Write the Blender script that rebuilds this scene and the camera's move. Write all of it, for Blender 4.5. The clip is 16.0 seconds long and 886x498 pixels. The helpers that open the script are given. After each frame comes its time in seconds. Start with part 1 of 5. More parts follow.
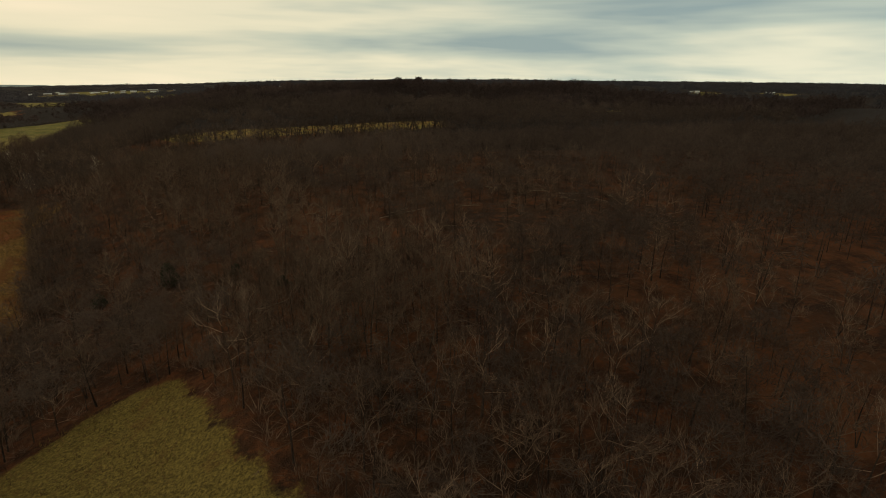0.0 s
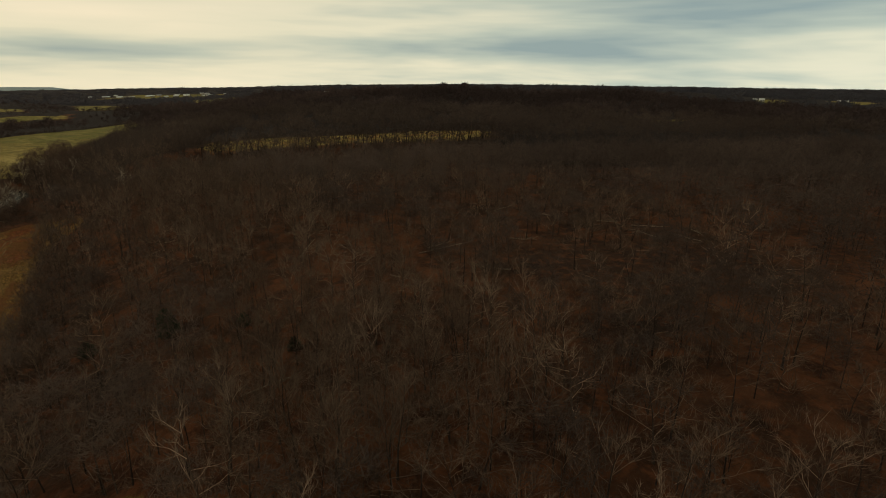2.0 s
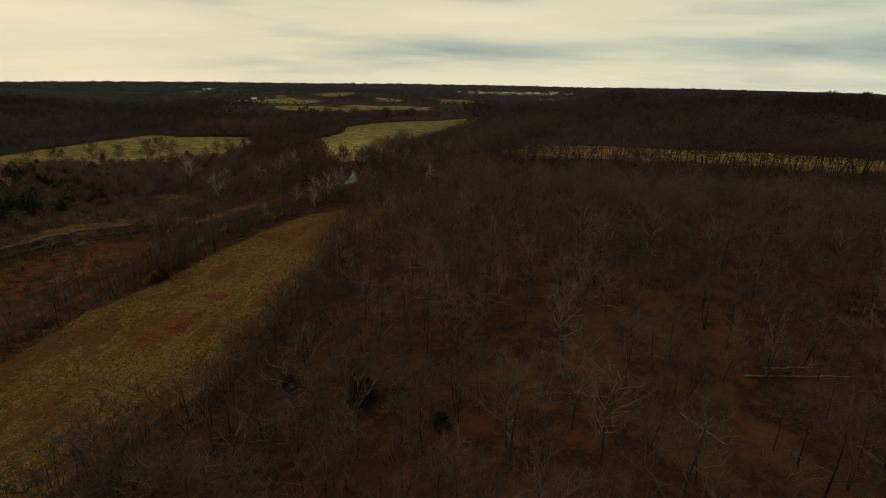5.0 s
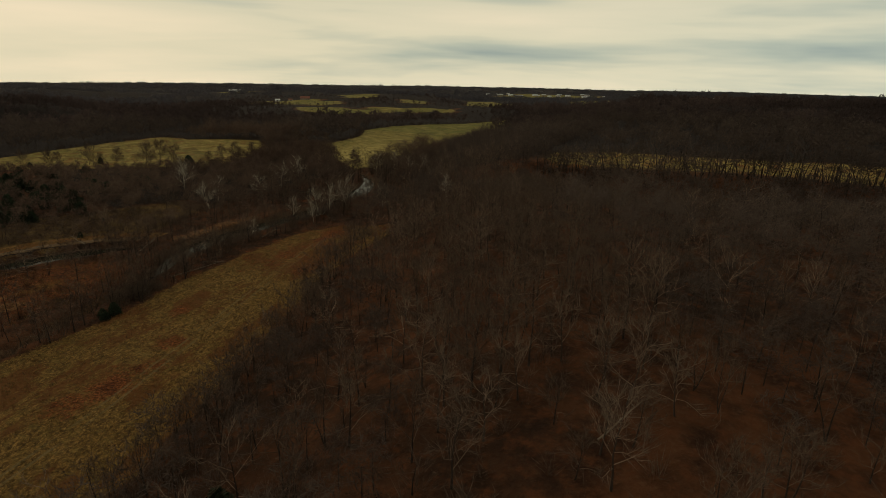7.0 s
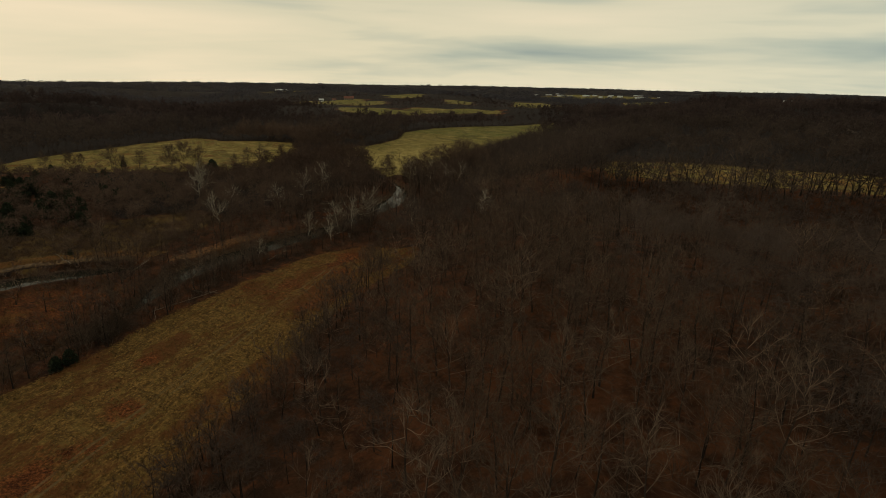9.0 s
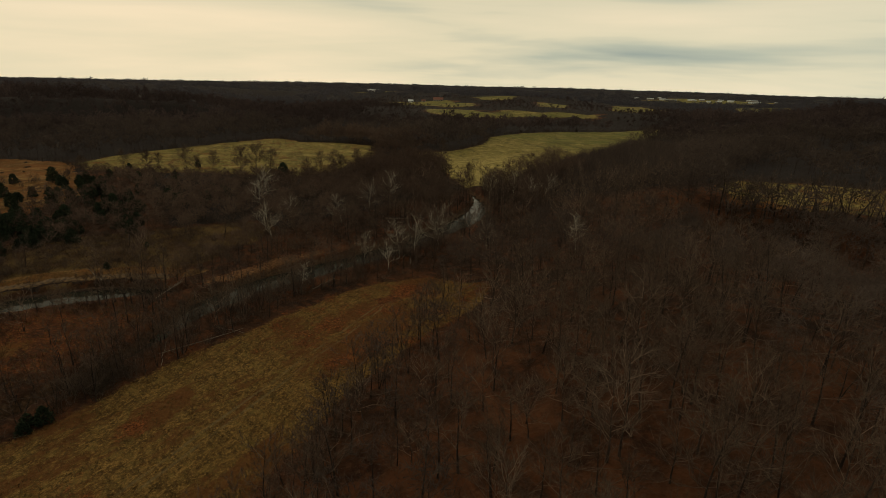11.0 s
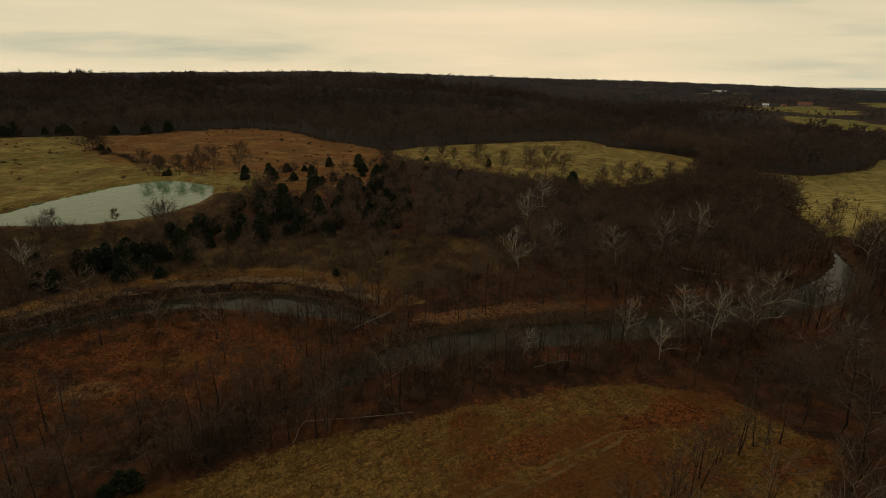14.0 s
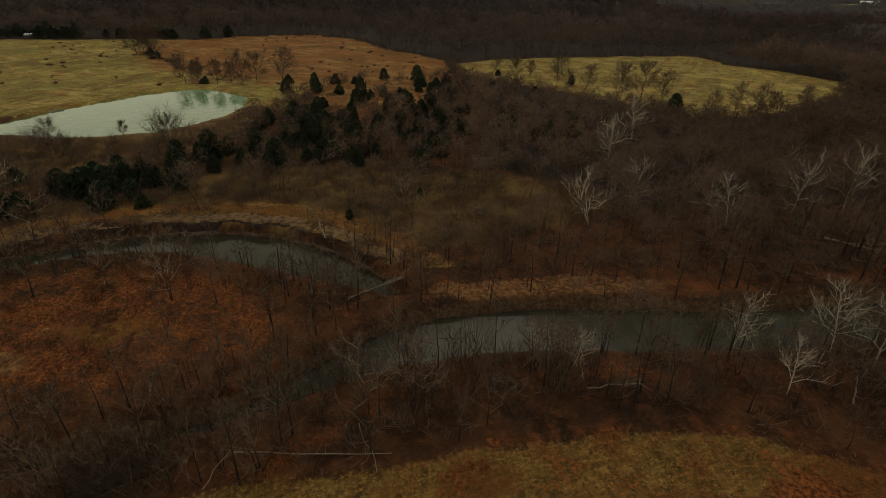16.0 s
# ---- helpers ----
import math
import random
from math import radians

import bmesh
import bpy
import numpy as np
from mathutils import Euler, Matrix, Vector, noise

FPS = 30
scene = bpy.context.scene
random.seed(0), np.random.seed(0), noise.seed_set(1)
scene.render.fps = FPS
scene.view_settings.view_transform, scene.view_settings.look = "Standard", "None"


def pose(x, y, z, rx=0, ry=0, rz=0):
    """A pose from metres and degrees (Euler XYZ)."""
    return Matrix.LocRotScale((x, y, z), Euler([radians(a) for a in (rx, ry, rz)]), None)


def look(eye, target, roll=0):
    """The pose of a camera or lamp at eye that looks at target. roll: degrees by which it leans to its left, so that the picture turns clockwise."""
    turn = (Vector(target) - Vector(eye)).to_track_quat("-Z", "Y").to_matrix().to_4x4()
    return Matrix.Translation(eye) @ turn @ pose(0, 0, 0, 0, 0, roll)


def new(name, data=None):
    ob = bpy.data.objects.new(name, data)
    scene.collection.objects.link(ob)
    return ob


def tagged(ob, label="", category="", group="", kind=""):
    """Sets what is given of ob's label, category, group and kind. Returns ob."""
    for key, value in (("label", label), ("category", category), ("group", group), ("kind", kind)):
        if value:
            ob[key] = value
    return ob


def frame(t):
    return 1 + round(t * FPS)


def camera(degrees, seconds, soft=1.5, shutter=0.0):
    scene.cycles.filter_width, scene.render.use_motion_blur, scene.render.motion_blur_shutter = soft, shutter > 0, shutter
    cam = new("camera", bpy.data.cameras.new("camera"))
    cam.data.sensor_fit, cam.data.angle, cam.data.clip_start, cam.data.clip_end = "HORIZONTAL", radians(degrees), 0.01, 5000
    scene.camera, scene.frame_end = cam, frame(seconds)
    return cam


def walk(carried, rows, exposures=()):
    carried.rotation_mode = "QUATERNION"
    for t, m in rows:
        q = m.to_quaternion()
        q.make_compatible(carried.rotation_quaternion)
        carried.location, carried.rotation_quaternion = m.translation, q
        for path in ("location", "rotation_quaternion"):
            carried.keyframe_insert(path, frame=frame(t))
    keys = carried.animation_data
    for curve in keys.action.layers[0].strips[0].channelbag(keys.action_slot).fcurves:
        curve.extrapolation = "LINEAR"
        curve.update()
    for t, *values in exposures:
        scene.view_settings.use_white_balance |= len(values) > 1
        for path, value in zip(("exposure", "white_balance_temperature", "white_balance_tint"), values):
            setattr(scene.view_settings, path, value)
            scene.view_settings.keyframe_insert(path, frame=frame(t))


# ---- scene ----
cam = camera(77.9, 16.0, soft=0.7)
METRES, EYE, TILT, LEAN, TURN = 260.0, 63.0, 0.0, 0.0, -13.7
ROWS = [
    (0.0, 0.0, 0.0, 0.0, 0.13, -18.92, -0.37),
    (0.5, -0.0026, 0.028, 0.0022, 0.37, -18.77, -0.4),
    (1.0, -0.005, 0.055, 0.003, 1.9, -18.67, -0.44),
    (1.5, -0.0075, 0.0828, 0.0027, 2.02, -18.55, -0.49),
    (2.0, -0.0099, 0.1102, 0.0029, 4.68, -18.52, -0.48),
    (2.5, -0.0121, 0.1394, 0.0023, 10.79, -18.47, -0.62),
    (3.0, -0.0151, 0.1704, 0.002, 18.07, -18.5, -0.85),
    (3.5, -0.0179, 0.1987, 0.0013, 26.35, -18.61, -0.98),
    (4.0, -0.0225, 0.229, 0.0009, 32.16, -18.73, -1.09),
    (4.5, -0.0292, 0.259, -0.0002, 35.6, -18.8, -1.16),
    (5.0, -0.0392, 0.2906, -0.0012, 38.84, -18.91, -1.23),
    (7.5, -0.1246, 0.4235, -0.0126, 41.82, -18.74, -1.31),
    (8.0, -0.1431, 0.4487, -0.0134, 42.21, -18.73, -1.32),
    (8.5, -0.1611, 0.4725, -0.0143, 44.62, -18.79, -1.28),
    (11.0, -0.2679, 0.5875, -0.0209, 55.99, -18.91, -1.41),
    (11.5, -0.291, 0.6088, -0.0218, 62.54, -19.08, -1.34),
    (12.0, -0.3153, 0.6298, -0.0228, 69.44, -19.25, -1.29),
    (12.5, -0.3394, 0.6482, -0.0247, 74.82, -19.38, -1.25),
    (13.0, -0.3696, 0.6674, -0.0273, 79.11, -19.47, -1.19),
    (13.5, -0.3981, 0.6819, -0.0302, 84.29, -19.59, -1.1),
    (14.0, -0.4266, 0.6954, -0.0336, 89.14, -19.71, -0.98),
    (14.5, -0.4584, 0.7075, -0.039, 92.71, -19.76, -0.85),
    (15.0, -0.4905, 0.7158, -0.0468, 94.16, -21.88, -0.87),
    (15.5, -0.5215, 0.7219, -0.0538, 96.39, -25.02, -0.84),
    (16.0, -0.5545, 0.7262, -0.0621, 98.25, -28.01, -0.84),
]
walk(cam, [(t, pose(0, 0, EYE, TILT, LEAN, TURN) @ pose(METRES * x, METRES * y, METRES * z, 90 + pitch, roll, yaw)) for t, x, y, z, yaw, pitch, roll in ROWS], exposures=((0.0, 0.12, 6450, 10), (2.0, 0.08, 6350, 10), (4.0, 0.0, 6250, 9), (8.0, -0.1, 6250, 9), (11.0, -0.04, 6420, 10), (13.0, -0.06, 6560, 11), (14.5, -0.1, 6650, 12), (15.2, 0.12, 6560, 12), (16.0, 0.47, 6260, 11)))


# ---------- world, sun ----------
def make_world():
    w = bpy.data.worlds.new("overcast_sky")
    scene.world = w
    w.use_nodes = True
    nt = w.node_tree
    nt.nodes.clear()
    N, L = nt.nodes.new, nt.links.new
    out, bg = N("ShaderNodeOutputWorld"), N("ShaderNodeBackground")
    L(bg.outputs[0], out.inputs[0])
    bg.inputs[1].default_value = SKY_STRENGTH
    sky = N("ShaderNodeTexSky")
    sky.sky_type, sky.sun_disc = "NISHITA", False
    sky.sun_elevation, sky.sun_rotation = radians(SUN_EL), radians(90 - SUN_AZ)
    dim = N("ShaderNodeVectorMath")
    dim.operation = "SCALE"
    dim.inputs[3].default_value = 0.1
    L(sky.outputs[0], dim.inputs[0])
    tc, sep = N("ShaderNodeTexCoord"), N("ShaderNodeSeparateXYZ")
    L(tc.outputs["Generated"], sep.inputs[0])

    def m(op, a, b=None, c=None):
        n = N("ShaderNodeMath")
        n.operation = op
        for i, v in enumerate((a, b, c)):
            if v is not None:
                if isinstance(v, (int, float)):
                    n.inputs[i].default_value = v
                else:
                    L(v, n.inputs[i])
        return n.outputs[0]

    up = m("MAXIMUM", m("ADD", sep.outputs[2], 0.05), 0.0)
    den = m("ADD", up, 0.16)
    # flat cloud deck seen in perspective, drawn out into streaks
    u = m("DIVIDE", m("ADD", m("MULTIPLY", sep.outputs[0], 0.80), m("MULTIPLY", sep.outputs[1], 0.60)), den)
    v = m("DIVIDE", m("SUBTRACT", m("MULTIPLY", sep.outputs[1], 0.80), m("MULTIPLY", sep.outputs[0], 0.60)), den)
    comb = N("ShaderNodeCombineXYZ")
    L(m("MULTIPLY", u, 0.26), comb.inputs[0])
    L(m("MULTIPLY", v, 0.30), comb.inputs[1])
    L(m("ADD", m("MULTIPLY", up, 9.0), 3.7), comb.inputs[2])
    def cloud(scale, detail, rough):
        n = N("ShaderNodeTexNoise")
        n.inputs["Scale"].default_value, n.inputs["Detail"].default_value, n.inputs["Roughness"].default_value = scale, detail, rough
        n.inputs["Distortion"].default_value = 0.15
        L(comb.outputs[0], n.inputs["Vector"])
        return n.outputs[0]
    c = m("ADD", m("MULTIPLY", cloud(0.9, 1.5, 0.4), 0.42), m("MULTIPLY", cloud(2.6, 3.5, 0.55), 0.30))
    c = m("ADD", c, 0.145)
    # banks and breaks of the deck: bearing, height, half widths in degrees, thinner (+) or thicker (-)
    bearing = m("ADD", m("MULTIPLY", m("ARCTAN2", m("MULTIPLY", sep.outputs[0], -1.0), sep.outputs[1]), 57.2958), 90.0)
    height = m("ADD", m("MULTIPLY", m("ARCSINE", sep.outputs[2]), 57.2958), m("MULTIPLY", m("SUBTRACT", cloud(1.6, 2.0, 0.5), 0.5), 2.4))
    for at, up_at, wide, tall, much in ((77, 1.9, 15, 1.3, -0.10), (48, 4.6, 20, 1.5, -0.03), (50, 0.2, 15, 0.7, 0.03), (109, 3.7, 13, 1.5, 0.09), (116, 0.4, 20, 0.8, -0.06), (142, 4.6, 12, 1.2, -0.04), (166, 3.2, 9, 0.9, 0.06), (112, 6.2, 9, 0.8, -0.10), (186, 2.6, 12, 1.3, 0.05)):
        du, dv = m("DIVIDE", m("SUBTRACT", bearing, at), wide), m("DIVIDE", m("SUBTRACT", height, up_at), tall)
        bump = m("POWER", 2.71828, m("MULTIPLY", m("ADD", m("MULTIPLY", du, du), m("MULTIPLY", dv, dv)), -1.0))
        c = m("ADD", c, m("MULTIPLY", bump, much))
    # the thinner, brighter part of the deck stands round the hidden sun
    sa, ca = math.sin(radians(SUN_AZ)), math.cos(radians(SUN_AZ))
    facing = m("ADD", m("MULTIPLY", sep.outputs[0], ca), m("MULTIPLY", sep.outputs[1], sa))
    c = m("ADD", c, m("MULTIPLY", facing, 0.042))
    # and the deck thickens away to the north-east
    away = m("ADD", m("MULTIPLY", sep.outputs[0], math.cos(radians(62))), m("MULTIPLY", sep.outputs[1], math.sin(radians(62))))
    c = m("SUBTRACT", c, m("MULTIPLY", m("MULTIPLY", m("MAXIMUM", away, 0.0), up), 0.08))
    ramp = N("ShaderNodeValToRGB")
    e = ramp.color_ramp.elements
    e[0].position, e[0].color = 0.36, (0.30, 0.375, 0.36, 1)
    e[1].position, e[1].color = 0.68, (0.98, 0.86, 0.62, 1)
    k = e.new(0.45)
    k.color = (0.53, 0.57, 0.46, 1)
    k = e.new(0.53)
    k.color = (0.80, 0.755, 0.55, 1)
    L(c, ramp.inputs[0])
    # overhead the deck is thicker
    thick = m("SUBTRACT", 1.0, m("MULTIPLY", up, 0.62))
    warm = N("ShaderNodeMix")
    warm.data_type = "RGBA"
    L(m("MULTIPLY_ADD", facing, 0.5, 0.5), warm.inputs[0])
    warm.inputs[6].default_value, warm.inputs[7].default_value = (0.94, 1.0, 1.05, 1), (1.0, 0.93, 0.85, 1)
    tint = N("ShaderNodeVectorMath")
    tint.operation = "MULTIPLY"
    L(ramp.outputs[0], tint.inputs[0])
    L(warm.outputs[2], tint.inputs[1])
    sc = N("ShaderNodeVectorMath")
    sc.operation = "SCALE"
    L(tint.outputs[0], sc.inputs[0])
    L(thick, sc.inputs[3])
    mix = N("ShaderNodeMix")
    mix.data_type = "RGBA"
    mix.inputs[0].default_value = 0.97
    L(dim.outputs[0], mix.inputs[6])
    L(sc.outputs[0], mix.inputs[7])
    L(mix.outputs[2], bg.inputs[0])


SUN_AZ, SUN_EL, SKY_STRENGTH = 165.0, 52.0, 1.03
make_world()
sun_data = bpy.data.lights.new("sun", "SUN")
sun_data.energy, sun_data.angle, sun_data.color = 0.55, radians(35), (1.0, 0.85, 0.66)
sun = new("sun", sun_data)
sx, sy, sz = (math.cos(radians(SUN_EL)) * math.cos(radians(SUN_AZ)), math.cos(radians(SUN_EL)) * math.sin(radians(SUN_AZ)), math.sin(radians(SUN_EL)))
sun.matrix_world = look((sx * 400, sy * 400, sz * 400), (0, 0, 0))


# ---------- materials ----------
class Mat:
    """A node material with shortcuts for its nodes."""

    def __init__(self, name, rough=0.9, spec=0.2):
        self.m = bpy.data.materials.new(name)
        self.m.use_nodes = True
        self.nt = self.m.node_tree
        self.b = self.nt.nodes["Principled BSDF"]
        self.b.inputs["Roughness"].default_value = rough
        self.b.inputs["Specular IOR Level"].default_value = spec
        self.tc = self.n("ShaderNodeTexCoord")

    def n(self, kind):
        return self.nt.nodes.new(kind)

    def link(self, a, b):
        self.nt.links.new(a, b)

    def put(self, socket, v):
        if isinstance(v, (int, float)):
            socket.default_value = v
        elif isinstance(v, tuple):
            socket.default_value = (*v, 1) if len(v) == 3 else v
        else:
            self.link(v, socket)

    def noise(self, scale, detail=3.0, rough=0.55, where="Object", stretch=None, dist=0.0, turn=0.0):
        n = self.n("ShaderNodeTexNoise")
        n.inputs["Scale"].default_value, n.inputs["Detail"].default_value = scale, detail
        n.inputs["Roughness"].default_value, n.inputs["Distortion"].default_value = rough, dist
        src = self.tc.outputs[where]
        if stretch:
            mp = self.n("ShaderNodeMapping")
            mp.vector_type, mp.inputs["Rotation"].default_value = "TEXTURE", (0, 0, radians(turn))
            mp.inputs["Scale"].default_value = [1 / v for v in stretch]
            self.link(src, mp.inputs[0])
            src = mp.outputs[0]
        self.link(src, n.inputs["Vector"])
        return n.outputs[0]

    def math(self, op, a, b=0.0, clamp=False):
        n = self.n("ShaderNodeMath")
        n.operation, n.use_clamp = op, clamp
        self.put(n.inputs[0], a)
        self.put(n.inputs[1], b)
        return n.outputs[0]

    def remap(self, v, a, b, lo=0.0, hi=1.0):
        n = self.n("ShaderNodeMapRange")
        n.interpolation_type = "SMOOTHSTEP"
        for i, x in enumerate((v, a, b, lo, hi)):
            self.put(n.inputs[i], x)
        return n.outputs[0]

    def mix(self, f, a, b, kind="MIX"):
        n = self.n("ShaderNodeMix")
        n.data_type, n.blend_type = "RGBA", kind
        self.put(n.inputs[0], f)
        self.put(n.inputs[6], a)
        self.put(n.inputs[7], b)
        return n.outputs[2]

    def attr(self, name):
        n = self.n("ShaderNodeAttribute")
        n.attribute_name = name
        return n.outputs["Fac"]

    def island(self):
        return self.n("ShaderNodeNewGeometry").outputs["Random Per Island"]

    def rand(self):
        return self.n("ShaderNodeObjectInfo").outputs["Random"]

    def bump(self, v, dist, strength=0.6):
        n = self.n("ShaderNodeBump")
        n.inputs["Strength"].default_value, n.inputs["Distance"].default_value = strength, dist
        self.put(n.inputs["Height"], v)
        self.link(n.outputs[0], self.b.inputs["Normal"])

    def color(self, c):
        self.put(self.b.inputs["Base Color"], c)
        return self.m


def ground_material():
    M = Mat("ground_soil_and_grass", 0.95, 0.1)
    big, mid, fine = M.noise(0.022, 4), M.noise(0.14, 4), M.noise(1.3, 5, 0.65)
    patch = M.noise(0.07, 5, 0.6, dist=0.6)
    mow = M.noise(0.5, 3, stretch=(0.35, 2.2, 1))
    # leaf litter of the woods
    litter = M.mix(M.remap(mid, 0.35, 0.65), (0.034, 0.013, 0.006), (0.105, 0.040, 0.016))
    litter = M.mix(M.remap(fine, 0.45, 0.8, 0, 0.6), litter, (0.15, 0.080, 0.042))
    litter = M.mix(M.remap(big, 0.4, 0.62, 0, 0.75), litter, (0.022, 0.013, 0.008))
    litter = M.mix(M.remap(M.noise(0.35, 4, 0.65), 0.46, 0.70, 0, 0.8), litter, (0.118, 0.042, 0.016))
    # pasture, yellow green with dry patches
    straw = M.noise(0.95, 6, 0.80, stretch=(0.8, 1.2, 1), turn=70, dist=0.5)
    past = M.mix(M.remap(patch, 0.36, 0.64), (0.215, 0.156, 0.036), (0.155, 0.124, 0.026))
    past = M.mix(M.remap(M.noise(0.28, 5, 0.7), 0.46, 0.66, 0, 0.65), past, (0.100, 0.068, 0.018))
    past = M.mix(M.remap(straw, 0.49, 0.62, 0, 0.85), past, (0.40, 0.292, 0.094))
    past = M.mix(M.remap(fine, 0.42, 0.74, 0, 0.5), past, (0.080, 0.060, 0.017))
    drift = M.remap(M.noise(0.085, 6, 0.75, stretch=(0.7, 1.35, 1), turn=64, dist=0.9), 0.49, 0.60, 0, 0.8)
    past = M.mix(M.math("MULTIPLY", drift, M.remap(fine, 0.35, 0.6)), past, (0.42, 0.31, 0.105))
    # greener grass on the far ends and the hill farms
    green = M.mix(M.remap(patch, 0.38, 0.62), (0.118, 0.112, 0.022), (0.155, 0.126, 0.029))
    green = M.mix(M.remap(straw, 0.50, 0.66, 0, 0.7), green, (0.27, 0.215, 0.068))
    lawn = M.remap(M.math("ADD", M.attr("green"), M.math("MULTIPLY", M.math("SUBTRACT", big, 0.5), 1.6)), 0.35, 0.75)
    green = M.mix(M.math("MULTIPLY", drift, 0.5), green, (0.29, 0.235, 0.075))
    past = M.mix(lawn, past, green)
    mown = M.noise(0.045, 5, 0.7, stretch=(0.45, 1.7, 1), turn=150, dist=1.4)
    past = M.mix(M.remap(mown, 0.47, 0.40, 0, 0.55), past, (0.085, 0.068, 0.018))
    past = M.mix(M.math("MULTIPLY", M.remap(mown, 0.56, 0.66, 0, 0.7), M.remap(fine, 0.4, 0.6)), past, (0.36, 0.275, 0.085))
    dry = M.remap(M.noise(0.34, 5, 0.75, stretch=(0.5, 1.6, 1), turn=64, dist=0.7), 0.42, 0.60)
    past = M.mix(M.math("MULTIPLY", M.attr("dry"), dry), past, (0.45, 0.335, 0.105))
    # rank grass of the bottom land, olive with rusty patches
    rank = M.mix(M.remap(fine, 0.35, 0.7), (0.092, 0.048, 0.013), (0.195, 0.106, 0.027))
    swath = M.noise(1.3, 6, 0.78, stretch=(0.4, 0.9, 1), dist=0.8, turn=112)
    rank = M.mix(M.remap(swath, 0.50, 0.64, 0, 0.85), rank, (0.30, 0.168, 0.046))
    rank = M.mix(M.remap(swath, 0.48, 0.36, 0, 0.7), rank, (0.050, 0.028, 0.009))
    rank = M.mix(M.remap(mow, 0.45, 0.7, 0, 0.5), rank, (0.045, 0.030, 0.009))
    rank = M.mix(M.remap(M.noise(0.4, 5, 0.7), 0.48, 0.66, 0, 0.6), rank, (0.20, 0.128, 0.034))
    rank = M.mix(M.remap(M.noise(2.6, 3, 0.7), 0.52, 0.66, 0, 0.6), rank, (0.33, 0.190, 0.055))
    rank = M.mix(M.remap(M.noise(0.055, 6, 0.72, stretch=(0.6, 1.3, 1), turn=106), 0.48, 0.57, 0, 0.85), rank, M.mix(fine, (0.075, 0.026, 0.008), (0.165, 0.066, 0.018)))
    # broomsedge, orange
    sedge = M.mix(M.remap(patch, 0.38, 0.62), (0.185, 0.070, 0.016), (0.125, 0.060, 0.016))
    sedge = M.mix(M.remap(M.noise(0.4, 5, 0.75), 0.54, 0.68, 0, 0.75), sedge, (0.27, 0.145, 0.045))
    sedge = M.mix(M.remap(fine, 0.4, 0.75, 0, 0.5), sedge, (0.085, 0.036, 0.011))
    sedge = M.mix(M.math("MULTIPLY", drift, M.remap(fine, 0.35, 0.6)), sedge, (0.31, 0.180, 0.060))
    # bare banks and bars of silt
    silt = M.mix(M.remap(fine, 0.35, 0.7), (0.100, 0.045, 0.018), (0.250, 0.122, 0.050))
    cut = M.mix(M.remap(fine, 0.35, 0.7), (0.050, 0.026, 0.014), (0.125, 0.068, 0.034))
    wob = M.math("MULTIPLY", M.math("SUBTRACT", M.math("ADD", M.math("MULTIPLY", mid, 0.6), M.math("MULTIPLY", fine, 0.4)), 0.5), 1.1)

    def zone(name):
        return M.remap(M.math("ADD", M.attr(name), wob), 0.40, 0.60)
    c = litter
    c = M.mix(zone("scrub"), litter, M.mix(M.remap(mid, 0.4, 0.62), (0.060, 0.030, 0.012), (0.132, 0.078, 0.026)))
    c = M.mix(zone("rank"), c, rank)
    russet = M.mix(M.remap(M.noise(0.16, 5, 0.7, dist=0.8), 0.50, 0.64), (1, 1, 1), (0.55, 0.52, 0.55))
    c = M.mix(zone("rust"), c, M.mix(1.0, russet, M.mix(M.remap(M.noise(1.9, 5, 0.75), 0.38, 0.66), (0.064, 0.019, 0.006), (0.265, 0.086, 0.024)), "MULTIPLY"))
    short = M.mix(M.remap(M.noise(2.2, 5, 0.75), 0.36, 0.66), (0.070, 0.050, 0.013), (0.205, 0.150, 0.038))
    short = M.mix(M.remap(M.noise(0.12, 5, 0.7), 0.54, 0.66, 0, 0.6), short, (0.115, 0.060, 0.018))
    c = M.mix(zone("meadow"), c, short)
    c = M.mix(zone("pasture"), c, past)
    c = M.mix(zone("sedge"), c, sedge)
    c = M.mix(zone("silt"), c, silt)
    c = M.mix(zone("cut"), c, cut)
    rut = M.math("ABSOLUTE", M.math("SUBTRACT", M.math("ABSOLUTE", M.attr("track")), 0.95))
    rut = M.math("MULTIPLY", M.remap(rut, 0.42, 0.12), M.remap(mid, 0.36, 0.60, 0, 0.55))
    c = M.mix(rut, c, M.mix(fine, (0.14, 0.102, 0.044), (0.22, 0.16, 0.075)))
    # ground under close crowns: their shade is put into the litter's colour
    c = M.mix(zone("canopy_shade"), c, M.mix(mid, (0.018, 0.012, 0.010), (0.032, 0.023, 0.019)))
    M.bump(M.math("ADD", M.math("MULTIPLY", fine, 1.0), M.math("MULTIPLY", mid, 1.6)), 0.8, 0.9)
    return M.color(c)


def bark_material(name, dark, light, pale=None):
    M = Mat(name, 0.9, 0.15)
    t = M.attr("tone")
    r = M.island()
    c = M.mix(M.math("ADD", M.math("MULTIPLY", t, 0.75), M.math("MULTIPLY", r, 0.25)), dark, light)
    streak = M.noise(1.6, 4, 0.6, stretch=(2.5, 2.5, 0.5))
    c = M.mix(M.remap(streak, 0.48, 0.72, 0, 0.4), c, pale or light)
    return M.color(c)


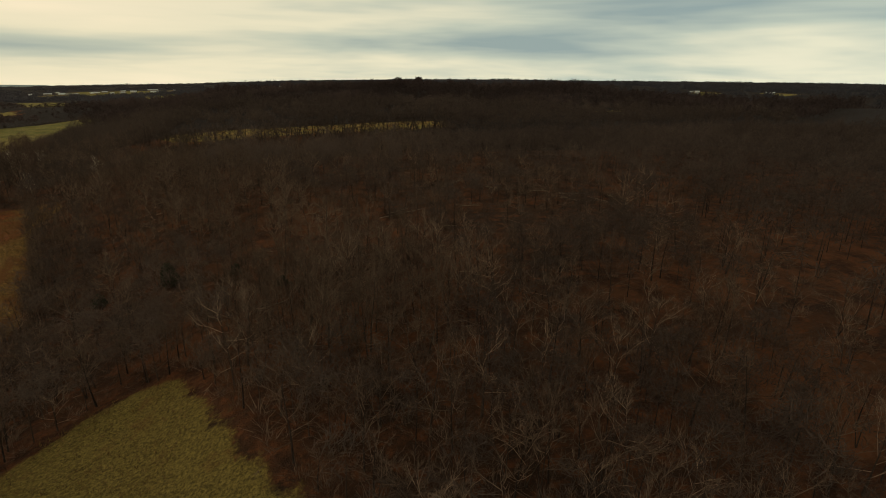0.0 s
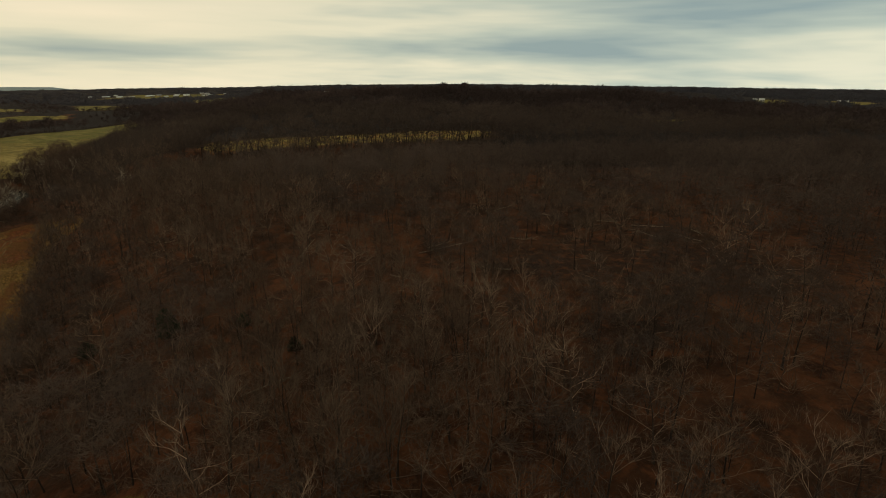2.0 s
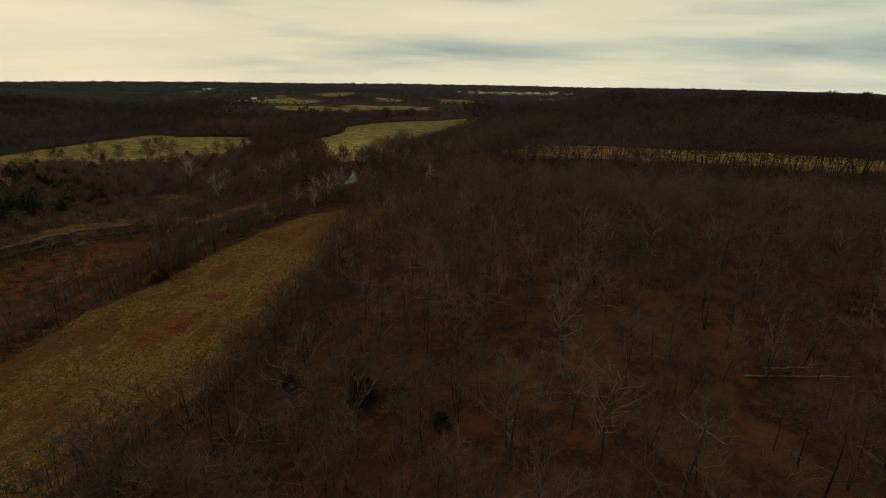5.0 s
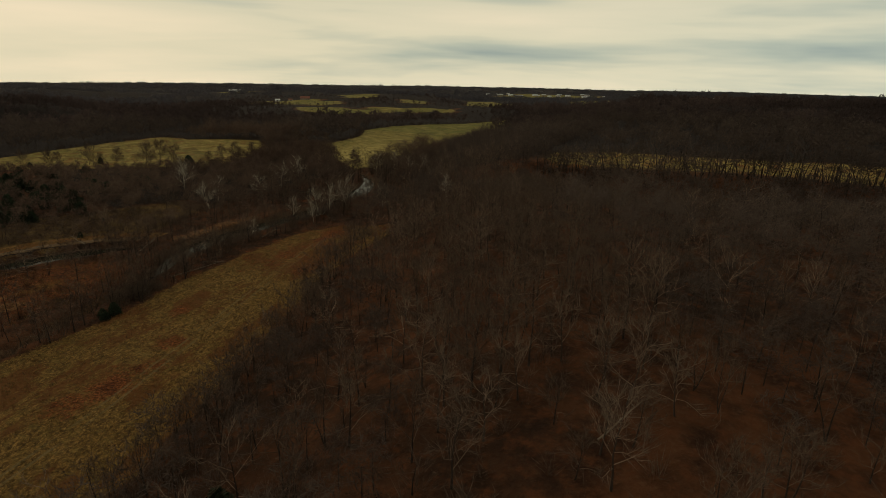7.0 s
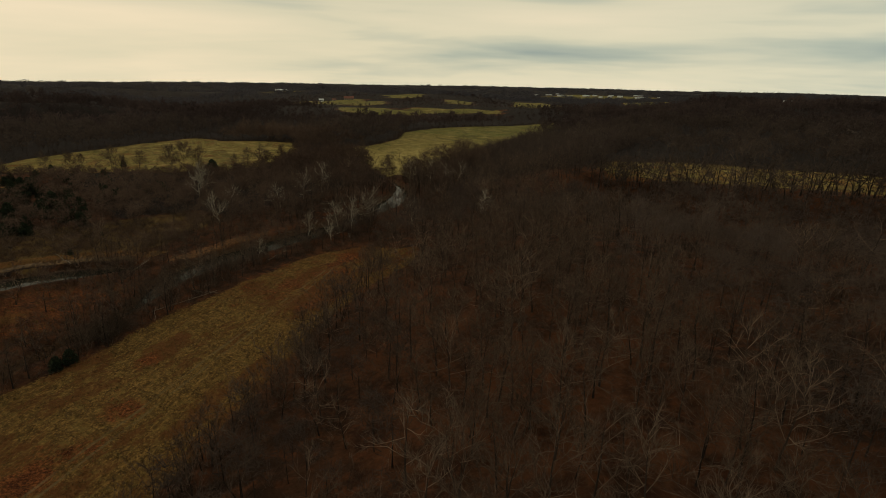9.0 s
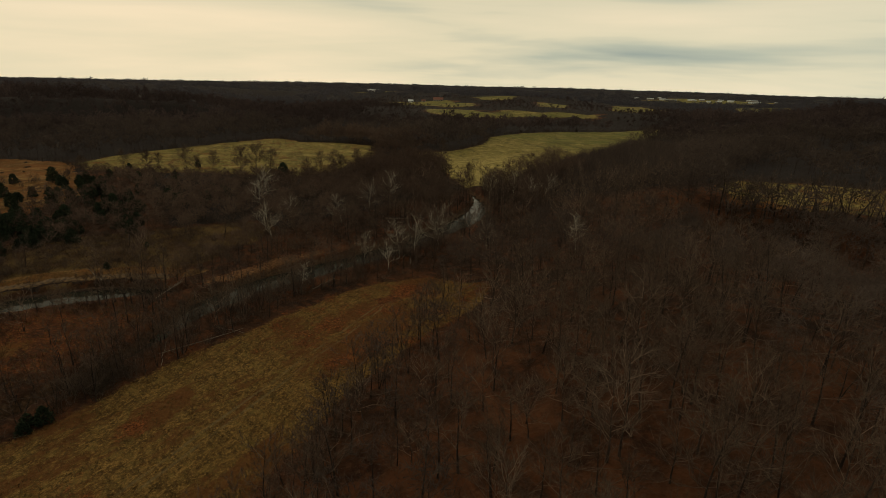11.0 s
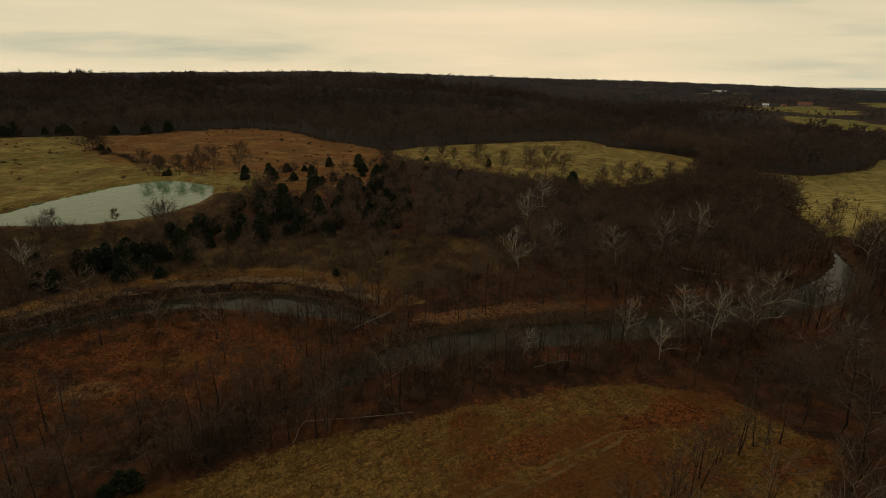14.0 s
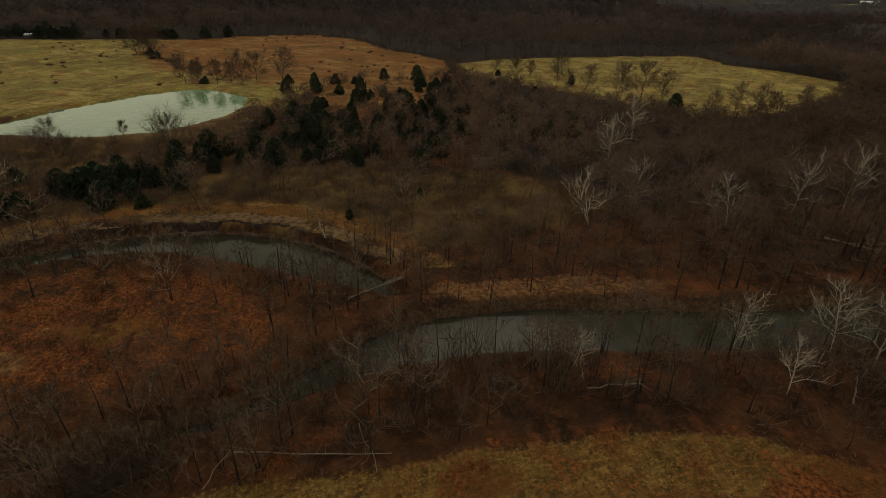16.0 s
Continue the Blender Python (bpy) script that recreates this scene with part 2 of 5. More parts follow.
def loose(mat, share):
    """Twigs stand in for sprays of twigs, through which light comes."""
    nt = mat.node_tree
    b = nt.nodes["Principled BSDF"]
    out = next(n for n in nt.nodes if n.type == "OUTPUT_MATERIAL")
    tr, mx = nt.nodes.new("ShaderNodeBsdfTranslucent"), nt.nodes.new("ShaderNodeMixShader")
    mx.inputs[0].default_value = share
    nt.links.new(b.inputs["Base Color"].links[0].from_socket, tr.inputs[0])
    nt.links.new(b.outputs[0], mx.inputs[1])
    nt.links.new(tr.outputs[0], mx.inputs[2])
    nt.links.new(mx.outputs[0], out.inputs[0])


def leaf_material(name, dark, light):
    M = Mat(name, 0.75, 0.2)
    c = M.mix(M.math("ADD", M.math("MULTIPLY", M.attr("tone"), 0.4), M.math("MULTIPLY", M.island(), 0.6)), dark, light)
    c = M.mix(M.remap(M.noise(0.7, 3), 0.4, 0.7, 0, 0.5), c, dark)
    return M.color(c)


def water_material(name, tint, rough, spec=0.5):
    M = Mat(name, rough, 0.5)
    M.b.inputs["IOR"].default_value, M.b.inputs["Specular IOR Level"].default_value = 1.33, spec
    n = M.noise(0.25, 3, stretch=(1, 1.0, 1))
    M.bump(M.math("ADD", M.noise(1.1, 4, 0.6), M.math("MULTIPLY", n, 1.5)), 0.03, 0.08)
    return M.color(M.mix(M.remap(n, 0.35, 0.65), tint[0], tint[1]))


def plain_material(name, a, b, scale=1.5, rough=0.8, metal=0.0):
    M = Mat(name, rough, 0.3)
    M.b.inputs["Metallic"].default_value = metal
    n = M.noise(scale, 4, 0.6)
    M.bump(n, 0.02, 0.4)
    return M.color(M.mix(M.remap(n, 0.3, 0.7), a, b))


MAT_GROUND = ground_material()
MAT_BARK = bark_material("grey_brown_bark", (0.018, 0.011, 0.008), (0.075, 0.050, 0.035), (0.085, 0.062, 0.046))
MAT_TWIG = bark_material("bare_twigs", (0.028, 0.014, 0.008), (0.360, 0.247, 0.172), (0.20, 0.134, 0.090))
# twigs of the middle distance, greyed in colour for a little haze
MAT_MIDTWIG = bark_material("hazed_twigs_far_off", (0.027, 0.018, 0.016), (0.172, 0.120, 0.104), (0.100, 0.071, 0.062))
MAT_SPRAY = bark_material("bare_twig_sprays", (0.036, 0.024, 0.019), (0.230, 0.166, 0.130), (0.140, 0.102, 0.080))
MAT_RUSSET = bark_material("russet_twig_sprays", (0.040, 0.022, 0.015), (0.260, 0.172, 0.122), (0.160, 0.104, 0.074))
# far crowns are tinted blue-grey: distance haze is put into their colour
MAT_FAR_HAZE = bark_material("hazed_far_crowns", (0.066, 0.060, 0.066), (0.108, 0.097, 0.105), (0.098, 0.088, 0.096))
for far_mat in (MAT_MIDTWIG, MAT_SPRAY, MAT_RUSSET, MAT_FAR_HAZE):
    loose(far_mat, {MAT_FAR_HAZE: 0.85, MAT_MIDTWIG: 0.6}.get(far_mat, 0.4))
def sycamore_bark():
    M = Mat("sycamore_bark", 0.85, 0.2)
    sep = M.n("ShaderNodeSeparateXYZ")
    M.link(M.tc.outputs["Object"], sep.inputs[0])
    peel = M.remap(M.math("ADD", sep.outputs[2], M.math("MULTIPLY", M.noise(0.7, 4, 0.65), 4.0)), 2.2, 5.0)
    pale = M.mix(M.math("ADD", M.math("MULTIPLY", M.attr("tone"), 0.7), M.math("MULTIPLY", M.island(), 0.3)), (0.066, 0.038, 0.024), (0.78, 0.66, 0.50))
    return M.color(M.mix(peel, (0.050, 0.035, 0.025), pale))


MAT_SYC = sycamore_bark()
MAT_DEAD = bark_material("weathered_dead_wood", (0.13, 0.095, 0.065), (0.27, 0.21, 0.155), (0.32, 0.26, 0.20))
MAT_CEDAR = leaf_material("red_cedar_foliage", (0.016, 0.023, 0.011), (0.050, 0.058, 0.025))
MAT_DRYGRASS = leaf_material("dry_grass_blades", (0.066, 0.036, 0.010), (0.265, 0.162, 0.050))
MAT_BRUSH = bark_material("reddish_brush", (0.050, 0.018, 0.008), (0.130, 0.055, 0.024), (0.15, 0.075, 0.038))
MAT_SCARP = plain_material("raw_earth", (0.018, 0.009, 0.006), (0.052, 0.027, 0.016), 1.2, 0.95)
MAT_BENCH = plain_material("slumped_earth", (0.040, 0.023, 0.015), (0.135, 0.080, 0.052), 0.9, 0.95)
MAT_LEDGE = plain_material("dry_trodden_grass", (0.036, 0.019, 0.008), (0.165, 0.090, 0.031), 0.8, 0.95)
# the last ridge is painted pale blue-grey for the haze of distance
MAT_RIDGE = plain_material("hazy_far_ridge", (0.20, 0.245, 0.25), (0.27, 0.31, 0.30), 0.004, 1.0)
MAT_RIVER = water_material("still_river_water", ((0.020, 0.019, 0.013), (0.030, 0.028, 0.019)), 0.10, 0.13)
MAT_POND = water_material("milky_pond_water", ((0.074, 0.132, 0.060), (0.092, 0.160, 0.076)), 0.08, 0.30)


# ---------- plan of the land ----------
def sstep(a, b, v):
    t = np.clip((v - a) / (b - a), 0, 1)
    return t * t * (3 - 2 * t)


def poly_dist(poly, X, Y):
    """Signed distance to a closed outline, negative inside."""
    best = np.full(X.shape, 1e9)
    inside = np.zeros(X.shape, bool)
    n = len(poly)
    for i in range(n):
        (ax, ay), (bx, by) = poly[i], poly[(i + 1) % n]
        dx, dy = bx - ax, by - ay
        k = np.clip(((X - ax) * dx + (Y - ay) * dy) / (dx * dx + dy * dy), 0, 1)
        best = np.minimum(best, np.hypot(X - ax - k * dx, Y - ay - k * dy))
        if ay != by:
            inside ^= ((ay > Y) != (by > Y)) & (X < dx * (Y - ay) / dy + ax)
    return np.where(inside, -best, best)


def line_dist(line, X, Y):
    """Distance to an open line, and the width carried along it, if any."""
    best, wide = np.full(X.shape, 1e9), np.zeros(X.shape)
    for a, b in zip(line, line[1:]):
        dx, dy = b[0] - a[0], b[1] - a[1]
        k = np.clip(((X - a[0]) * dx + (Y - a[1]) * dy) / (dx * dx + dy * dy), 0, 1)
        d = np.hypot(X - a[0] - k * dx, Y - a[1] - k * dy)
        near = d < best
        best = np.where(near, d, best)
        if len(a) > 2:
            wide = np.where(near, a[2] + k * (b[2] - a[2]), wide)
    return best, wide


def rounded(line, closed=False, rounds=2):
    """Corner-cutting, so that outlines read as grown and not drawn."""
    pts = [np.array(p, float) for p in line]
    for _ in range(rounds):
        nxt = [] if closed else [pts[0]]
        for a, b in zip(pts, pts[1:] + (pts[:1] if closed else [])):
            nxt += [0.75 * a + 0.25 * b, 0.25 * a + 0.75 * b]
        pts = nxt + ([] if closed else [pts[-1]])
    return [tuple(p) for p in pts]


STRIP = [(-97, 8), (-86, 40), (-78, 70), (-72, 100), (-74, 145), (-88, 185), (-102, 220), (-106, 244), (-105, 262), (-112, 273), (-128, 271), (-136, 258), (-138, 240), (-135, 217), (-134, 200), (-129, 180), (-127, 150), (-118, 128), (-112, 100), (-112, 60), (-108, 20)]
CORNER = [(-25, 91), (-33, 92), (-40, 85), (-48, 77), (-72, 52), (-60, 20), (-10, 10), (8, 28), (-4, 51), (-11, 62), (-16, 73)]
FIELD_A = [(-186, 376), (-201, 369), (-217, 379), (-232, 388), (-252, 402), (-280, 411), (-292, 424), (-279, 437), (-278, 456), (-285, 491), (-314, 534), (-318, 600), (-306, 640), (-282, 680), (-262, 772), (-236, 720), (-224, 640), (-210, 545), (-204, 480), (-199, 420)]
FIELD_B = [(-379, 250), (-390, 270), (-397, 300), (-401, 330), (-404, 365), (-405, 393), (-377, 391), (-352, 412), (-327, 420), (-299, 396), (-280, 360), (-272, 340), (-273, 322), (-292, 306), (-313, 288), (-332, 270), (-354, 250)]
FIELD_C = [(-470, -120), (-468, -13), (-468, 62), (-464, 100), (-484, 125), (-491, 150), (-488, 178), (-468, 198), (-424, 218), (-390, 246), (-368, 248), (-340, 236), (-335, 200), (-318, 186), (-300, 183), (-278, 178), (-262, 168), (-247, 152), (-248, 122), (-258, 96), (-300, 40), (-380, -120)]
SEDGE = [(-500, 95), (-495, 190), (-396, 252), (-362, 250), (-345, 215), (-350, 165), (-380, 120), (-420, 100)]
POND = [(-256, 109), (-254, 98), (-259, 92), (-270, 100), (-284, 109), (-296, 118), (-310, 128), (-318, 142), (-316, 154), (-303, 168), (-288, 170), (-275, 167), (-264, 160), (-256, 150), (-253, 138), (-253, 124)]
FAR_FIELD = [(-84, 384), (-95, 400), (-96, 415), (-60, 427), (-10, 437), (30, 446), (90, 453), (112, 452), (104, 412), (88, 403), (26, 393), (-30, 386)]
SCRUB = [(-200, 140), (-212, 150), (-232, 172), (-240, 200), (-226, 232), (-214, 262), (-196, 262), (-183, 226), (-190, 206), (-197, 190), (-198, 165)]
GLADE = [(-330, 186), (-296, 186), (-282, 196), (-262, 194), (-250, 200), (-256, 208), (-276, 212), (-284, 226), (-300, 240), (-330, 246), (-362, 250), (-366, 236), (-340, 205)]
DAM = [(-258, 90), (-246, 122), (-246, 152), (-262, 172), (-240, 178), (-226, 165), (-217, 150), (-222, 90)]
POINT_BAR = [(-185, 163), (-186, 176), (-180, 194), (-170, 206), (-158, 206), (-150, 196), (-144, 184), (-142, 165), (-150, 140), (-168, 120), (-178, 140)]
MAIN = rounded([(-118, 120, 0.8), (-130, 150, 0.8), (-140.5, 180, 1.4), (-143.5, 193, 2.0), (-147.5, 202, 3.2), (-154, 211, 6.4), (-159, 222, 10.5), (-160, 242, 11.5), (-158, 258, 11.5), (-157, 278, 10), (-158.5, 300, 10), (-163, 324, 11), (-171, 344, 8), (-182, 356, 4), (-196, 366, 1), (-226, 382, 1), (-262, 398, 1)])
LOOP = rounded([(-140, -60, 5), (-147, 0, 6), (-154, 45, 7), (-158, 80, 8), (-166, 110, 8), (-178, 138, 7), (-189, 158, 6.5), (-192, 172, 8.5), (-190.5, 186, 11), (-186, 197, 12), (-181, 205, 10.5), (-176, 212, 7), (-172, 216, 3), (-170, 218, 1)])
# far pastures: place, half length across the valley, half depth along the view
FAR_CLEARINGS = [(-600, 1990, 190, 130), (-985, 984, 30, 36), (684, 880, 34, 36), (806, 846, 38, 36), (-39, 1036, 16, 28), (314, 541, 36, 9)]
FAR_FIELDS = [
    [(-737, 775), (-710, 824), (-669, 876), (-588, 850), (-532, 781), (-570, 767), (-659, 788)],
    [(-581, 736), (-528, 735), (-465, 716), (-424, 723), (-412, 705), (-443, 680), (-478, 668), (-512, 664)],
    [(-665, 944), (-620, 1010), (-573, 929), (-609, 900)],
    [(-546, 965), (-487, 958), (-410, 822), (-463, 842)],
    [(-457, 746), (-412, 760), (-376, 780), (-346, 794), (-336, 772), (-370, 748), (-414, 716)],
    [(-463, 1073), (-445, 1150), (-363, 1051), (-346, 900), (-364, 862)],
    [(-345, 1345), (-271, 1440), (-238, 1290), (-290, 1180)],
]


def farm_dist(X, Y):
    """Negative within the open farm land on the far shoulder."""
    q = np.hypot(X + 36, Y - 172)
    turn = np.degrees(np.arctan2(Y - 172, X + 36))
    return np.maximum(np.abs(q - 800) - 205, (np.abs(turn - 126) - 14) * 12)


def clearing_dist(c, X, Y):
    x, y, a, b = c
    ca, sa = math.cos(radians(38)), math.sin(radians(38))
    u, v = (X - x) * ca + (Y - y) * sa, (Y - y) * ca - (X - x) * sa
    return (np.hypot(u / a, v / b) - 1) * min(a, b)


def far_field_dist(X, Y):
    """Distance to the nearest far pasture."""
    best = np.full(X.shape, 1e9)
    for c in FAR_CLEARINGS:
        best = np.minimum(best, clearing_dist(c, X, Y))
    for f in FAR_FIELDS:
        best = np.minimum(best, poly_dist(f, X, Y))
    return best


TRACK = rounded([(-80, 70), (-84, 110), (-92, 145), (-103, 180), (-114, 212), (-124, 245)])


def hill_edge(Y):
    return np.interp(Y, [-200, 60, 100, 145, 200, 250, 275, 330, 400, 520, 720], [-88, -78, -70, -74, -92, -114, -128, -140, -165, -185, -190])


# ridge lines against the sky: bearing in degrees and dip below the eye
RIDGE_AZ = [-40, 30, 40, 50, 60, 70, 80, 90, 100, 110, 120, 128, 136, 144, 152, 160, 168, 176, 184, 192, 200, 210, 300]
RIDGE_DIP = [1.18, 1.19, 1.21, 1.34, 1.4, 1.4, 1.45, 1.57, 1.83, 1.9, 1.91, 2.04, 2.01, 1.99, 2.0, 1.9, 1.82, 1.70, 1.83, 1.9, 1.85, 1.8, 3.2]


def fnoise(X, Y, scale, seed):
    """Smooth value noise on arrays, 0 to 1."""
    rg = np.random.default_rng(seed)
    tab = rg.random((128, 128))
    x, y = X / scale + 640.5, Y / scale + 640.5
    i, j = np.floor(x).astype(int), np.floor(y).astype(int)
    fx, fy = x - i, y - j
    fx, fy = fx * fx * (3 - 2 * fx), fy * fy * (3 - 2 * fy)
    a, b = tab[i % 128, j % 128], tab[(i + 1) % 128, j % 128]
    c, d = tab[i % 128, (j + 1) % 128], tab[(i + 1) % 128, (j + 1) % 128]
    return (a * (1 - fx) + b * fx) * (1 - fy) + (c * (1 - fx) + d * fx) * fy


CX, CY = -40.0, 130.0


def land(X, Y):
    """Height of the ground."""
    X, Y = np.asarray(X, float), np.asarray(Y, float)
    d = X - hill_edge(Y)
    z = 16.5 * sstep(-4, 78, d) * (1 - 0.25 * sstep(260, 420, Y)) + 3.0 * sstep(60, 180, d)
    z = z + (fnoise(X, Y, 38, 3) - 0.5) * 3.0 * sstep(20, 70, d) + (fnoise(X, Y, 9, 4) - 0.5) * 0.7
    z = z - 10.0 * sstep(262, 318, Y) * sstep(388, 362, Y) * sstep(25, 75, d)
    # clearing at the start lies in a hollow of the slope
    z = z - 3.0 * sstep(6, -12, poly_dist(CORNER, X, Y)) * sstep(20, 60, d)
    # the pond lies behind a low dam
    pd = poly_dist(POND, X, Y)
    z = z + 1.8 * sstep(14, 4, pd)
    z = z - 3.0 * sstep(0.6, -7, pd)
    # river
    for line in (MAIN, LOOP):
        dist, w = line_dist(line, X, Y)
        z = z - 3.4 * sstep(w * 0.5 + 1.3, w * 0.5 - 0.7, dist) * sstep(30, 10, d)
    # the land falls away to the distance, in low ridges
    r = np.hypot(X - CX, Y - CY)
    az = np.degrees(np.arctan2(Y - CY, X - CX))
    az = np.where(az < -60, az + 360, az)
    dip = np.interp(az, RIDGE_AZ, RIDGE_DIP)
    far = 60 - 3400 * np.tan(np.radians(dip)) - 17
    k = np.clip((r - 430) / 2970, 0, 1.0)
    hills = (fnoise(X, Y, 420, 8) - 0.5) * 26 + (fnoise(X, Y, 170, 9) - 0.5) * 10
    z = z + 15.5 * np.exp(-((X + 705) ** 2 + (Y - 990) ** 2) / (2 * 165.0 ** 2))
    z = z + (far - z) * k + hills * sstep(470, 900, r) * (1 - 0.75 * sstep(1300, 2800, r))
    # wooded spurs and hollows, steeper on the west side
    west, east = sstep(140, 156, az) * sstep(240, 215, az), sstep(110, 72, az)
    bend = r + 230 * (fnoise(X, Y, 210, 61) - 0.5) + 90 * (fnoise(X, Y, 90, 62) - 0.5)
    fold = 0.5 + 0.5 * np.cos(2 * np.pi * (bend - 690) / 400)
    z = z + (west * 26 * sstep(480, 620, r) + east * 12 * sstep(560, 720, r)) * sstep(2200, 1300, r) * (fold - 0.25)
    z = np.where(r > 520, np.minimum(z, 60 - r * np.tan(np.radians(dip + 0.07)) - 13), z)
    # shoulder of the far farms
    q = np.hypot(X + 36, Y - 172)
    turn = np.degrees(np.arctan2(Y - 172, X + 36))
    z = z + 9.0 * sstep(600, 715, q) * sstep(930, 800, q) * sstep(108, 116, turn) * sstep(146, 138, turn)
    return z - np.maximum(r - 3400, 0) * np.tan(np.radians(dip)) * 1.2


# ---------- mesh helpers ----------
def mesh_from(name, V, Fs, mats, tone=None, smooth=False, face_mat=None):
    """A mesh from arrays of places and of triangles or quads."""
    me = bpy.data.meshes.new(name)
    V = np.asarray(V, np.float32).reshape(-1, 3)
    Fs = np.asarray(Fs, np.int32)
    n, k = Fs.shape
    me.vertices.add(len(V))
    me.vertices.foreach_set("co", V.ravel())
    me.loops.add(n * k)
    me.loops.foreach_set("vertex_index", Fs.ravel())
    me.polygons.add(n)
    me.polygons.foreach_set("loop_start", np.arange(0, n * k, k, dtype=np.int32))
    for m in mats:
        me.materials.append(m)
    if face_mat is not None:
        me.polygons.foreach_set("material_index", np.asarray(face_mat, np.int32))
    if smooth:
        me.polygons.foreach_set("use_smooth", np.ones(n, bool))
    if tone is not None:
        me.attributes.new("tone", "FLOAT", "POINT").data.foreach_set("value", np.asarray(tone, np.float32))
    me.update(calc_edges=True)
    return me


def part(name, me, parent, label="", at=None):
    ob = new(name, me)
    ob.parent = parent
    if at is not None:
        ob.matrix_local = at
    if label:
        tagged(ob, label)
    return ob


def thing(name, m, label, category, group="", kind=""):
    ob = new(name)
    ob.empty_display_size = 0.5
    ob.matrix_basis = m
    return tagged(ob, label, category, group, kind)


class Buf:
    """Collects triangles."""

    def __init__(self):
        self.v, self.f, self.n, self.w = [], [], 0, []

    def add(self, v, f, w=1.0):
        """w: 1 for bark, 0 for twigs."""
        self.w.append(np.full(len(v), w))
        self.v.append(np.asarray(v, float))
        self.f.append(np.asarray(f, int) + self.n)
        self.n += len(v)

    def done(self):
        return np.concatenate(self.v), np.concatenate(self.f)

    def weight(self):
        return np.concatenate(self.w)

    def tube(self, pts, radii, sides, tip=False):
        """A tapered tube along points; with tip it ends in a point."""
        pts = np.asarray(pts, float)
        d = np.gradient(pts, axis=0)
        rings = []
        for i, p in enumerate(pts):
            t = d[i] / (np.linalg.norm(d[i]) + 1e-9)
            a = np.cross(t, (0.31, 0.17, 0.94) if abs(t[2]) < 0.8 else (1, 0.1, 0))
            a /= np.linalg.norm(a)
            b = np.cross(t, a)
            ang = np.arange(sides) * 2 * np.pi / sides
            rings.append(p + radii[i] * (np.cos(ang)[:, None] * a + np.sin(ang)[:, None] * b))
        f = []
        last = len(pts) - 1
        for i in range(last):
            if tip and i == last - 1:
                break
            for s in range(sides):
                q = (s + 1) % sides
                f += [(i * sides + s, i * sides + q, (i + 1) * sides + q), (i * sides + s, (i + 1) * sides + q, (i + 1) * sides + s)]
        if tip:
            v = np.concatenate(rings[:-1] + [pts[-1:]])
            o = (last - 1) * sides
            f += [(o + s, o + (s + 1) % sides, last * sides) for s in range(sides)]
        else:
            v = np.concatenate(rings)
        self.add(v, f)

    def slivers(self, base, way, width, rg):
        """Thin twigs, one triangle each, from base along way."""
        side = np.cross(way, rg.normal(size=way.shape))
        side /= np.linalg.norm(side, axis=1, keepdims=True) + 1e-9
        n = len(base)
        w = np.asarray(width).reshape(-1, 1) * 0.5
        v = np.stack([base - side * w, base + side * w, base + way], 1).reshape(-1, 3)
        self.add(v, np.arange(n * 3).reshape(-1, 3), 0.0)


def unit(v):
    return v / (np.linalg.norm(v) + 1e-9)


def bent(p, d, length, segs, rg, lift=0.15, wob=0.18):
    """A limb that bends upward and wanders."""
    pts = [np.array(p, float)]
    d = unit(np.array(d, float))
    for _ in range(segs):
        d = unit(d + rg.normal(size=3) * wob + np.array((0, 0, lift)))
        pts.append(pts[-1] + d * length / segs)
    return np.array(pts)


